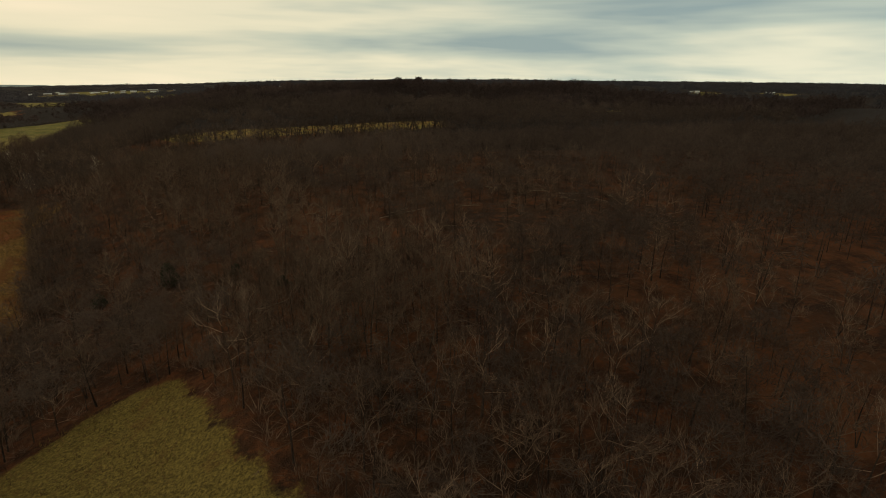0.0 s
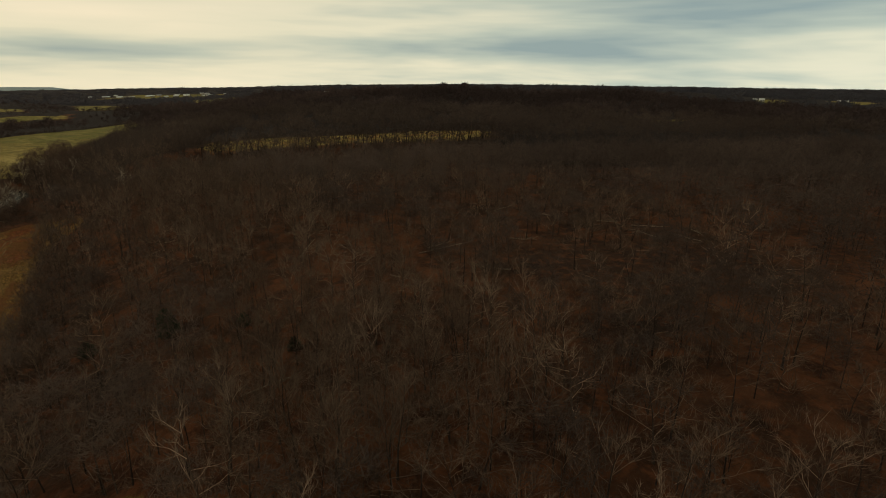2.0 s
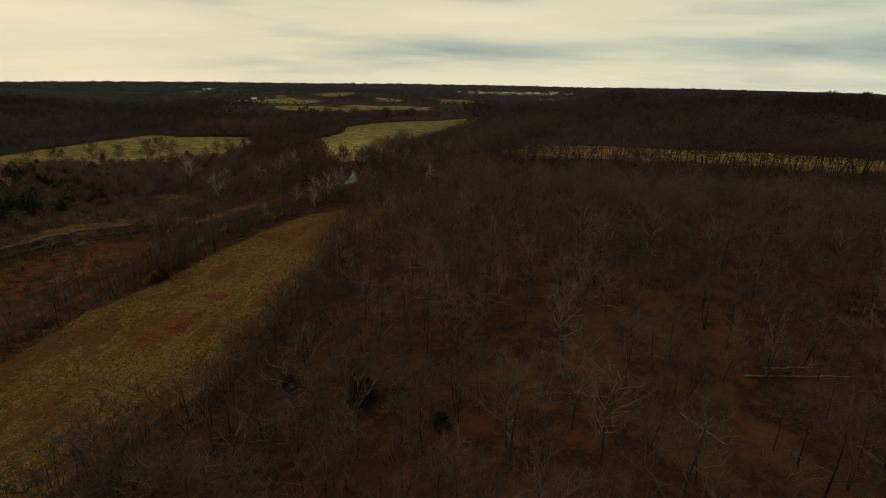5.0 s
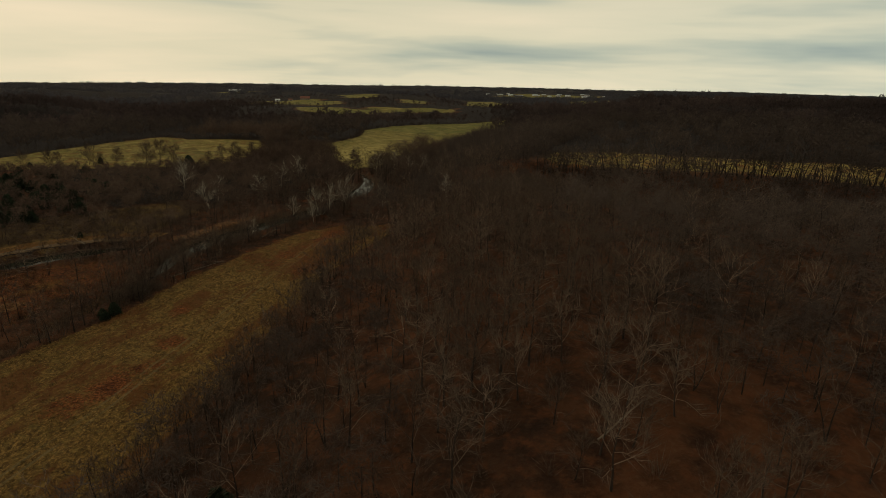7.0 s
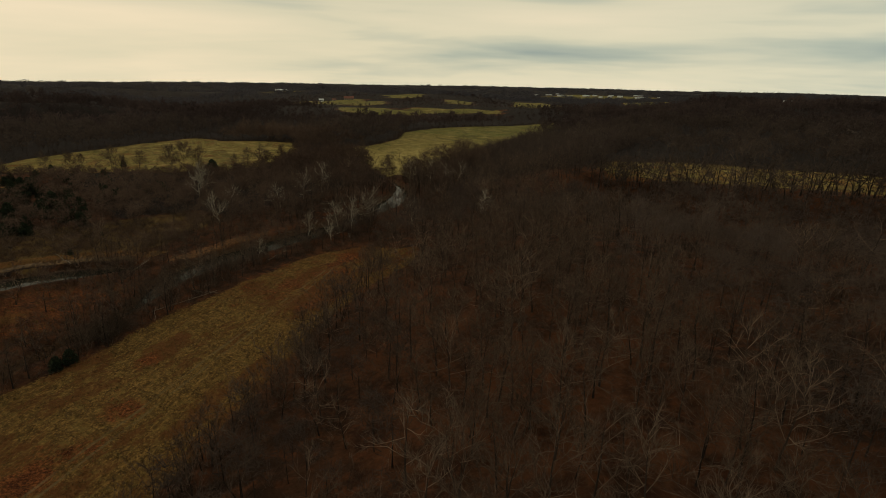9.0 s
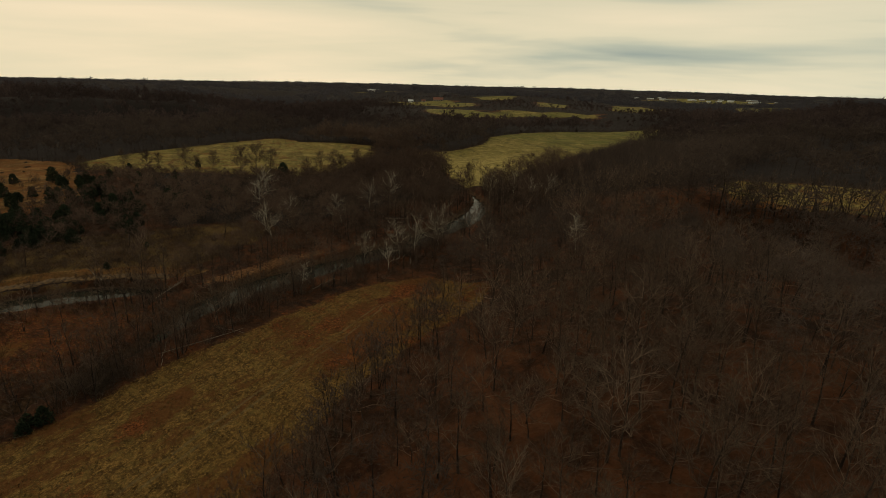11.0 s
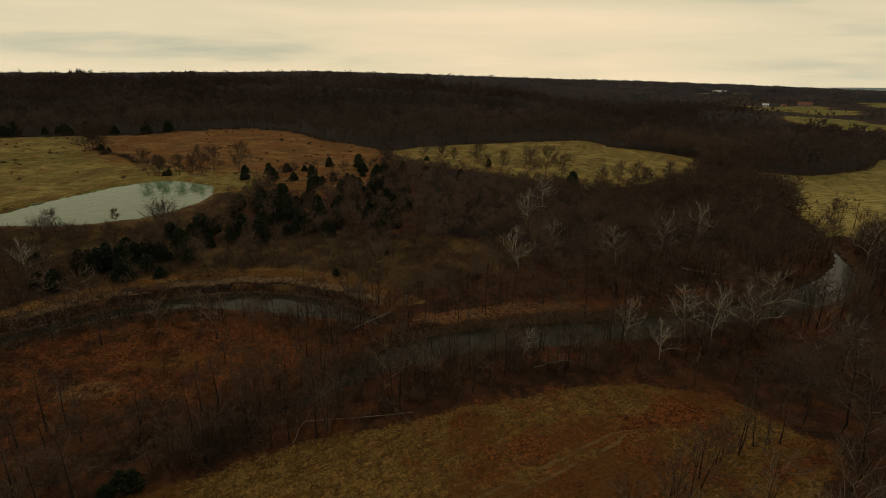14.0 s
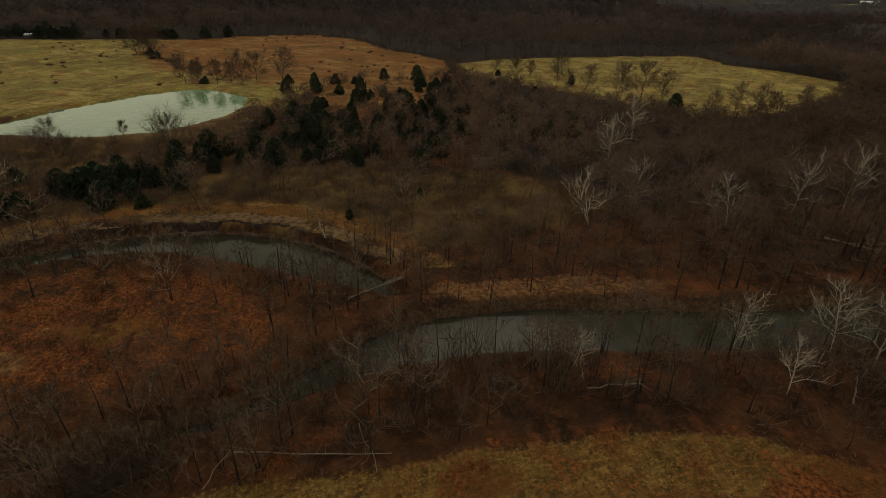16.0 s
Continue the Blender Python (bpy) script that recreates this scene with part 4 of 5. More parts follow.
def build_woods():
    rg = np.random.default_rng(21)
    near = [bare_tree(100 + i, h, s, 13, 5, 13, 0.040, 0, fk, 0.24) for i, (h, s, fk) in enumerate([(12.5, 4.8, 1), (14, 5.2, 1), (10.5, 4.4, 1), (12, 5.0, 2), (9.5, 3.8, 1), (14, 4.8, 1), (11.5, 5.4, 1)])]
    mid = [bare_tree(200 + i, h, s, 9, 4, 10, 0.062, 1, fk, 0.24) for i, (h, s, fk) in enumerate([(12.5, 4.8, 1), (13.5, 5.2, 1), (10.5, 4.6, 1), (12, 4.8, 2), (9, 4.2, 1)])]
    light = [lobed_crown(300 + i, h, r, 4, 17, 0.22, 7, 0.13) for i, (h, r) in enumerate([(12.5, 4.6), (13.5, 5.0), (11, 4.2), (12, 3.9), (9.5, 4.2)])]
    sparse = [lobed_crown(400 + i, h, r, 3, 14, 1.15, 3, 0.30, 0.04) for i, (h, r) in enumerate([(12.5, 5.2), (13.5, 5.6), (11, 4.8), (12, 4.4), (9.5, 4.6), (13, 5.0)])]
    bushy = [lobed_crown(340 + i, h, r, 4, 20, 0.36, 8, 0.12, 0.08) for i, (h, r) in enumerate([(11, 4.4), (12.5, 4.6), (9, 4.4), (10, 3.8), (8, 4.6)])]
    # woods on the hill
    P = jitter_grid(-190, 330, 32, 420, 5.5, rg)
    P = np.concatenate([P, jitter_grid(-110, 70, 24, 118, 7.0, rg)])
    P = P[(rg.random(len(P)) < wooded(P[:, 0], P[:, 1])) & (P[:, 0] > hill_edge(P[:, 1]) - 3)]
    P = P[fnoise(P[:, 0], P[:, 1], 22, 31) + rg.random(len(P)) * 0.5 > 0.25 + 0.19 * sstep(-25, 15, P[:, 0]) * sstep(230, 190, P[:, 1]) - 0.5 * ((P[:, 0] < 5) & (P[:, 1] < 125)) + 0.14 * ((P[:, 0] > 14) & (P[:, 1] < 135))]
    P = P[(poly_dist(FAR_FIELD, P[:, 0], P[:, 1]) > 5) | (P[:, 1] > 420 + P[:, 0] * 0.2)]
    P = P[(P[:, 0] < 60) | (np.arctan2(P[:, 1] - CY + 150, P[:, 0] - CX) > radians(28))]
    # the wood stands open along a bench of the hill
    bench = line_dist([(-2, 158), (40, 150), (92, 150)], P[:, 0], P[:, 1])[0]
    P = P[rg.random(len(P)) < 0.56 + 0.44 * sstep(14, 36, bench)]
    dist, _ = line_dist([(5, 95), (0, 150), (-45, 215), (-75, 262)], P[:, 0], P[:, 1])
    order = np.argsort(dist)
    first, rest = P[order[:290]], P[order[290:]]
    meshes = []
    for i, (tv, cv) in enumerate(near):
        for tone in (0.1, 0.35, 0.5, 0.6, 0.84):
            meshes.append((mesh_from("trunk", tv[0], tv[1], [MAT_BARK], np.full(len(tv[0]), tone)), mesh_from("crown", cv[0], cv[1], [MAT_TWIG], tone_of(tone, cv[2]))))
    for x, y, z, turn, s, st in places_of(first, rg, 0.75, 1.12):
        tr, cr = meshes[rg.integers(0, len(meshes))]
        ob = thing("tree", pose(x, y, z, 0, 0, math.degrees(turn)) @ Matrix.Diagonal((s, s, s * st, 1)), "leafless grey-brown oak rising from russet leaf litter", "tree", "trees of the hillside wood")
        part("trunk", tr, ob)
        part("crown", cr, ob, "bare branches and twigs")
    d2, _ = line_dist([(5, 60), (20, 150), (-45, 225), (-100, 290)], rest[:, 0], rest[:, 1])
    a, b = rest[d2 < 78], rest[d2 >= 78]
    mats = [MAT_BARK, MAT_TWIG]
    fine = [lobed_crown(320 + i, h, r, 5, 34, 0.13, 12, 0.075, 0.16) for i, (h, r) in enumerate([(12, 4.2), (13, 4.6), (10.5, 4.0), (11.5, 3.7)])]
    twiggy = rg.random(len(a)) < 0.25 + 0.5 * fnoise(a[:, 0], a[:, 1], 30, 44)
    scatter("hillside_woods", mid, places_of(a[~twiggy], rg, 0.75, 1.12), rg.random((~twiggy).sum()), rg, mats, "leafless grey-brown hardwoods standing close on the hill", "woods")
    scatter("twiggy_woods", fine, places_of(a[twiggy], rg, 0.7, 1.05), stand_tone(a[twiggy], rg), rg, [MAT_BARK, MAT_SPRAY], "grey fine-twigged hardwoods between the oaks", "woods")
    tall = [bare_tree(270 + i, h, 2.2, 5, 2, 5, 0.10, 1, 1, 0.62) for i, h in enumerate((12, 13, 11))]
    tall = [((tv * np.array((1.9, 1.9, 1.0)), tf, tw), cr) for (tv, tf, tw), cr in tall]
    row = np.array([(x + rg.normal() * 0.8, np.interp(x, [-84, -30, 26, 88, 110], [381, 383, 390, 400, 410]) - abs(rg.normal()) * 3) for x in np.arange(-86, 110, 1.7)])
    rowp = places_of(row, rg, 0.9, 1.35)
    scatter("field_edge_row", tall, rowp, rg.random(len(row)) * 0.3, rg, mats, "single row of bare trees along a far pasture", "trees")
    foot = row + np.c_[rg.normal(size=len(row)), -rg.uniform(2, 9, len(row))]
    scatter("field_edge_saplings", [thicket(690 + i, h, 2.2, 40, 0.10) for i, h in enumerate((5.0, 6.5, 4.0))], places_of(foot, rg, 0.5, 0.9), rg.random(len(foot)) * 0.5, rg, [MAT_TWIG], "grey saplings at the foot of a field-edge row", "brush")
    sl = (b[:, 0] < -105) & (b[:, 1] > 280) & (b[:, 1] < 500)
    slender = [bare_tree(280 + i, h, s, 13, 2, 8, 0.085, 1, fk, 0.22) for i, (h, s, fk) in enumerate([(13, 3.0, 1), (12, 2.8, 2), (14, 3.2, 1), (10, 2.8, 2)])]
    scatter("slender_trees", slender, places_of(b[sl], rg, 0.7, 1.05), 0.6 + 0.4 * rg.random(sl.sum()), rg, mats, "slender tan-twigged bare trees before the meadow", "woods")
    b = b[~sl]
    pb = places_of(b, rg, 0.8, 1.2)
    pb[:, 4] *= 1 + 0.64 * sstep(45, 10, poly_dist(FAR_FIELD, b[:, 0], b[:, 1])) * (b[:, 1] < 430)
    scatter("upper_woods", light, pb, stand_tone(b, rg), rg, [MAT_BARK, MAT_SPRAY], "leafless hardwoods of the upper slope", "woods")
    # bottom land
    Q = jitter_grid(-375, -70, 20, 440, 4.4, rg)
    Q = Q[(rg.random(len(Q)) < wooded(Q[:, 0], Q[:, 1])) & (Q[:, 0] < hill_edge(Q[:, 1]) - 3)]
    # cedars crowd the bare trees out of the old field
    shut = np.minimum(np.hypot((Q[:, 0] + 256) / 24, (Q[:, 1] - 198) / 18), np.minimum(np.hypot((Q[:, 0] + 302) / 30, (Q[:, 1] - 232) / 10), np.hypot((Q[:, 0] + 250) / 18, (Q[:, 1] - 227) / 9)))
    Q = Q[(shut > 1) | (rg.random(len(Q)) < 0.3)]
    front = (Q[:, 0] > -215) & (Q[:, 1] > 130)
    qa, qb = Q[front], Q[~front]
    pa = places_of(qa, rg, 0.4, 0.9)
    pa[:, 4] *= 1 + 0.32 * sstep(240, 285, qa[:, 1])
    soft_crown = rg.random(len(qa)) < np.where(qa[:, 1] > 235, 0.7, 0.35)
    scatter("riverside_woods", mid, pa[~soft_crown], rg.random((~soft_crown).sum()), rg, mats, "leafless trees and saplings along the river", "woods")
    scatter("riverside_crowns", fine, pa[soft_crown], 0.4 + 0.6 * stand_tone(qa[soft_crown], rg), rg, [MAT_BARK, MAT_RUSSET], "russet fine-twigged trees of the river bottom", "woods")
    pq = places_of(qb, rg, 0.42, 0.88)
    fr, _ = line_dist([(-280, 405), (-272, 345), (-300, 300), (-350, 262), (-391, 262)], qb[:, 0], qb[:, 1])
    pq[:, 4] *= (0.55 + 0.45 * sstep(6, 34, fr)) * (1 + 0.45 * sstep(325, 350, qb[:, 1]))
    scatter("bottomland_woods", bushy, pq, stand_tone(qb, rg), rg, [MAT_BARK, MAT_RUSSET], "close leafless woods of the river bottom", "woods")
    K = jitter_grid(-215, -115, 150, 400, 3.7, rg)
    near_water = np.full(len(K), 99.0)
    for line in (MAIN, LOOP):
        dd, ww = line_dist(line, K[:, 0], K[:, 1])
        near_water = np.minimum(near_water, dd - ww * 0.5)
    K = K[(near_water > 0.8) & (near_water < 13) & (poly_dist(STRIP, K[:, 0], K[:, 1]) > -0.5) & (poly_dist(SCRUB, K[:, 0], K[:, 1]) > 1) & (poly_dist(POINT_BAR, K[:, 0], K[:, 1]) > -4) & (rg.random(len(K)) < np.where(np.abs(K[:, 1] - 312) < 26, 0.48, 0.74)) & ~open_bank(K[:, 0], K[:, 1], True) & (K[:, 0] < hill_edge(K[:, 1]))]
    slim = [bare_tree(250 + i, h, s, 6, 3, 9, 0.075, 1, fk, 0.4) for i, (h, s, fk) in enumerate([(11, 2.8, 1), (9, 2.6, 2), (12, 3.0, 1)])]
    scatter("bank_trees", slim, np.c_[places_of(K, rg, 0.45, 0.95)[:, :4], rg.uniform(0.5, 1.05, len(K)) + 0.35 * sstep(270, 310, K[:, 1]), rg.uniform(0.9, 1.15, len(K))], rg.random(len(K)) * 0.7, rg, mats, "thin dark bare trees lining the river banks", "trees")
    head = np.array([p for p in MAIN if 120 < p[1] < 222])
    k = np.linspace(0, 1, len(head))
    E4 = np.array([(np.interp(u, k, head[:, 0]) + side * rg.uniform(1.2, 5.5), np.interp(u, k, head[:, 1]) + rg.normal() * 0.6) for u in np.arange(0, 1, 0.026) for side in (-1, 1)])
    E4 = E4[poly_dist(STRIP, E4[:, 0], E4[:, 1]) > -0.5]
    scatter("channel_trees", mid, places_of(E4, rg, 0.35, 0.72), rg.random(len(E4)) * 0.6, rg, mats, "close row of dark bare trees along a narrow channel", "trees")
    bend = np.array([p for p in LOOP if 120 < p[1] < 214])
    k = np.linspace(0, 1, len(bend))
    E5 = np.array([(np.interp(u, k, bend[:, 0]) + np.interp(u, k, bend[:, 2]) * 0.5 + 1.0 + abs(rg.normal()) * 4.5, np.interp(u, k, bend[:, 1]) - 2.0 * u + rg.normal()) for u in np.sort(rg.random(110))])
    E5 = E5[line_dist(MAIN, E5[:, 0], E5[:, 1])[0] > 9]
    scatter("bend_saplings", slim, places_of(E5, rg, 0.35, 0.72), 0.25 + 0.75 * rg.random(len(E5)), rg, mats, "thin grey saplings inside the river bend", "trees")
    # undergrowth
    bushes = [thicket(600 + i, h, r, 48, 0.075) for i, (h, r) in enumerate([(3.0, 1.8), (4.2, 2.0), (2.2, 2.2)])]
    U = jitter_grid(-290, -75, 90, 400, 3.6, rg)
    keep = np.zeros(len(U), bool)
    wu = wooded(U[:, 0], U[:, 1])
    keep |= (wu > 0.3) & (rg.random(len(U)) < 0.55)
    keep |= (wu > 0.05) & (rg.random(len(U)) < 0.22)
    keep &= (U[:, 0] < hill_edge(U[:, 1]) + 4) & ~open_bank(U[:, 0], U[:, 1])
    U = U[keep]
    red = poly_dist(POINT_BAR, U[:, 0], U[:, 1]) < 8
    scatter("grey_thickets", bushes, places_of(U[~red], rg, 0.6, 1.3), rg.random((~red).sum()), rg, [MAT_TWIG], "bare grey brush under the riverside trees", "brush")
    H = jitter_grid(-110, 110, 40, 290, 4.1, rg)
    edge = np.minimum(poly_dist(STRIP, H[:, 0], H[:, 1]), poly_dist(CORNER, H[:, 0], H[:, 1]))
    H = H[(wooded(H[:, 0], H[:, 1]) > 0.3) & (H[:, 0] > hill_edge(H[:, 1]) - 2) & ((edge < 9) | (rg.random(len(H)) < 0.5))]
    H = H[rg.random(len(H)) < 0.4 + 0.6 * sstep(16, 40, line_dist([(-2, 158), (40, 150), (92, 150)], H[:, 0], H[:, 1])[0])]
    scatter("understorey", bushes, places_of(H, rg, 0.5, 1.1), rg.random(len(H)), rg, [MAT_TWIG], "saplings and bare brush on the wood's floor", "brush")
    E2 = np.array([(float(np.interp(y, [60, 100, 145, 185, 222, 250, 268], [-88, -72, -74, -88, -104, -116, -122])) + abs(rg.normal()) * 3.2 + 1.2, y + rg.normal() * 0.8) for y in np.arange(70, 268, 1.7)])
    scatter("edge_trees", mid, places_of(E2, rg, 0.55, 0.85), rg.random(len(E2)) * 0.7, rg, mats, "close bare trees along the edge of the grass strip", "trees")
    tallbush = [thicket(640 + i, h, r, 70, 0.075) for i, (h, r) in enumerate([(6.5, 2.4), (8.0, 2.6), (5.0, 2.4)])]
    line = [(-340, 420), (-322, 412), (-297, 386), (-281, 349), (-307, 306), (-352, 274), (-378, 266)]
    F3 = jitter_grid(-390, -255, 240, 430, 3.0, rg)
    F3 = F3[(rg.random(len(F3)) < 0.5) & (line_dist(line, F3[:, 0], F3[:, 1])[0] < 13) & (poly_dist(FIELD_B, F3[:, 0], F3[:, 1]) > 0.5)]
    scatter("pasture_thickets", tallbush, places_of(F3, rg, 0.28, 0.6), rg.random(len(F3)) * 0.6, rg, [MAT_TWIG], "close grey thicket along the pasture's lower edge", "brush")
    B2 = jitter_grid(-200, -112, 140, 380, 3.1, rg)
    dd, ww = line_dist(MAIN, B2[:, 0], B2[:, 1])
    east = B2[:, 0] > np.interp(B2[:, 1], [140, 182, 207, 219, 300, 347, 368], [-126, -141, -151, -156, -160, -178, -196])
    B2 = B2[(dd > ww * 0.5 + 1.2) & (dd < 17) & east & ~open_bank(B2[:, 0], B2[:, 1], True) & (poly_dist(STRIP, B2[:, 0], B2[:, 1]) > 0.5) & (rg.random(len(B2)) < np.where(np.abs(B2[:, 1] - 315) < 24, 0.28, 0.55))]
    scatter("bank_brush", tallbush, places_of(B2, rg, 0.55, 1.1), rg.random(len(B2)), rg, [MAT_TWIG], "tall bare brush along the near bank", "brush")
    M2 = np.c_[rg.normal(size=44) * 2.4 - 136, rg.normal(size=44) * 3.4 + 188]
    scatter("dark_brush", [thicket(650 + i, h, 2.4, 80, 0.07) for i, h in enumerate((3.2, 2.6))], places_of(M2, rg, 0.6, 1.1), rg.random(len(M2)) * 0.3, rg, [MAT_TWIG], "dark tangle of brush at the grass edge", "brush")
    rim = []
    for f in (FIELD_A, FIELD_B, FIELD_C, FAR_FIELD):
        for (ax, ay), (bx, by) in zip(f, f[1:] + f[:1]):
            ln = math.hypot(bx - ax, by - ay)
            for k in np.arange(0, ln, 2.6):
                rim.append((ax + (bx - ax) * k / ln, ay + (by - ay) * k / ln))
    rim = np.array(rim * 2) + rg.normal(size=(len(rim) * 2, 2)) * 2.2
    keep = (poly_dist(POND, rim[:, 0], rim[:, 1]) > 26) & ~((rim[:, 1] < 392) & (rim[:, 0] > -100)) & ~((rim[:, 0] > -300) & (rim[:, 1] < 186) & (rim[:, 0] < -200))
    for f in (FIELD_A, FIELD_B, FIELD_C, FAR_FIELD):
        keep &= poly_dist(f, rim[:, 0], rim[:, 1]) > -1.5
    front, _ = line_dist([(-280, 405), (-272, 345), (-300, 300), (-350, 262), (-391, 262)], rim[:, 0], rim[:, 1])
    rim = rim[keep & (front > 7) & (line_dist([(-193, 357), (-204, 372)], rim[:, 0], rim[:, 1])[0] > 24)]
    edge_kinds = [thicket(660 + i, h, r, 44, 0.11) for i, (h, r) in enumerate([(8, 2.4), (10, 2.8), (6, 2.6)])]
    scatter("field_edge_brush", edge_kinds, places_of(rim, rg, 0.25, 0.7), rg.random(len(rim)) * 0.6, rg, [MAT_SPRAY], "brush and saplings along the pasture edges", "brush")
    C2 = jitter_grid(-262, -180, 90, 268, 2.7, rg)
    C2 = C2[(np.minimum(poly_dist(SCRUB, C2[:, 0], C2[:, 1]), poly_dist(DAM, C2[:, 0], C2[:, 1])) < 3) & (fnoise(C2[:, 0], C2[:, 1], 9, 78) > np.where(line_dist(LOOP, C2[:, 0], C2[:, 1])[0] < 17, 0.68, 0.30))]
    scatter("old_field_brush", bushes, places_of(C2, rg, 0.4, 1.1), rg.random(len(C2)) * 0.55, rg, [MAT_TWIG], "grey brush growing over the old field", "brush")
    R2 = jitter_grid(-190, -125, 110, 225, 2.6, rg)
    R2 = R2[(poly_dist(POINT_BAR, R2[:, 0], R2[:, 1]) < 0) & (fnoise(R2[:, 0], R2[:, 1], 14, 77) > 0.36)]
    scatter("russet_thickets", bushes, places_of(R2, rg, 0.3, 0.7), rg.random(len(R2)), rg, [MAT_BRUSH], "low russet brush on the inside of the bend", "brush")
    # middle distance
    R = jitter_grid(-950, 700, -150, 1000, 9.3, rg)
    inner = ((R[:, 0] > -300) & (R[:, 0] < 330) & (R[:, 1] < 420)) | ((R[:, 0] > -375) & (R[:, 0] < -70) & (R[:, 1] < 440))
    r = np.hypot(R[:, 0] - CX, R[:, 1] - CY)
    az = np.degrees(np.arctan2(R[:, 1] - CY, R[:, 0] - CX)) % 360
    R = R[(rg.random(len(R)) < wooded(R[:, 0], R[:, 1])) & ~inner & (r < 900) & (az > 30) & (az < 219)]
    pr = places_of(R, rg, 0.75, 1.2)
    pr[:, 4] *= 0.72 + 0.55 * fnoise(R[:, 0], R[:, 1], 46, 95)
    pr[:, 4] *= 1 - sstep(70, -50, farm_dist(R[:, 0], R[:, 1])) * (0.65 - 0.35 * sstep(5, 50, far_field_dist(R[:, 0], R[:, 1])))
    meadow = (R[:, 0] > -222) & (R[:, 0] < -120) & (R[:, 1] > 400) & (R[:, 1] < 590)
    scatter("meadow_edge_trees", slender, np.c_[pr[meadow, :4], pr[meadow, 4] * 0.85, pr[meadow, 5]], 0.6 + 0.4 * rg.random(meadow.sum()), rg, [MAT_BARK, MAT_SPRAY], "slender bare trees along the meadow's edge", "trees")
    W = jitter_grid(-222, -100, 395, 600, 4.4, rg)
    W = W[(wooded(W[:, 0], W[:, 1]) > 0.5) & (rg.random(len(W)) < 0.9)]
    scatter("meadow_whips", tallbush, places_of(W, rg, 1.0, 1.5), 0.55 + 0.4 * rg.random(len(W)), rg, [MAT_SPRAY], "tan whippy saplings between the meadow trees", "brush")
    closer = ~meadow & (np.hypot(R[:, 0] - CX, R[:, 1] - CY) < 520)
    open_crown = [lobed_crown(420 + i, h, r, 4, 20, 0.50, 5, 0.18, 0.04) for i, (h, r) in enumerate([(12.5, 4.6), (13.5, 5.0), (11, 4.2), (9.5, 4.2)])]
    scatter("valley_woods", open_crown, pr[closer], 0.75 * stand_tone(R[closer], rg), rg, [MAT_BARK, MAT_SPRAY], "brown leafless woods across the valley", "woods")
    R, pr = R[~meadow & ~closer], pr[~meadow & ~closer]
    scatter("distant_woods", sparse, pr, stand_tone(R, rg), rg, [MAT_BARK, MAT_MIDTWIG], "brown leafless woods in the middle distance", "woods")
    F2 = jitter_grid(-830, -330, 640, 1060, 8, rg)
    cd = far_field_dist(F2[:, 0], F2[:, 1])
    pick = (farm_dist(F2[:, 0], F2[:, 1]) < 0) & (((cd > 1) & (rg.random(len(F2)) < 0.9)) | (rg.random(len(F2)) < 0.06))
    F2, cd = F2[pick], cd[pick]
    ph = places_of(F2, rg, 0.9, 1.2)
    ph[:, 4] *= 0.16 + 0.36 * sstep(4, 45, cd) * rg.random(len(F2))
    ph[:, 4] *= np.where(rg.random(len(F2)) < 0.12, 1.7, 1.0)
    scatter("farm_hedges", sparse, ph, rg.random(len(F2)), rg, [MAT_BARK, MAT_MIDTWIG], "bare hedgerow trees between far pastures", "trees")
    # far woods, as crowns closing into a canopy, with haze in their colour
    n = 11500
    rr, aa = 870 * (4300 / 870) ** rg.random(n), np.radians(rg.uniform(20, 225, n))
    S = np.stack([CX + rr * np.cos(aa), CY + rr * np.sin(aa)], 1)
    keep = wooded(S[:, 0], S[:, 1]) > 0.5
    S, rr = S[keep], rr[keep]
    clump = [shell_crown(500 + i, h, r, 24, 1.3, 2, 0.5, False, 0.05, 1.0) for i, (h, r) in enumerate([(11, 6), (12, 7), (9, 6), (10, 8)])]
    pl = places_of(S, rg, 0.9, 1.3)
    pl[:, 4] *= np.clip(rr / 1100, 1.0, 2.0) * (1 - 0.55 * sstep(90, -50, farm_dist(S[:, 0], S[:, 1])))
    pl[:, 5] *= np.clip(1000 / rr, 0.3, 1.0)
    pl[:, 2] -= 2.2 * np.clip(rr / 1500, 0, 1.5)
    scatter("far_woods", clump, pl, stand_tone(S, rg), rg, [MAT_FAR_HAZE], "far bare wooded ridges, crowns greyed with painted haze", "woods")


build_woods()


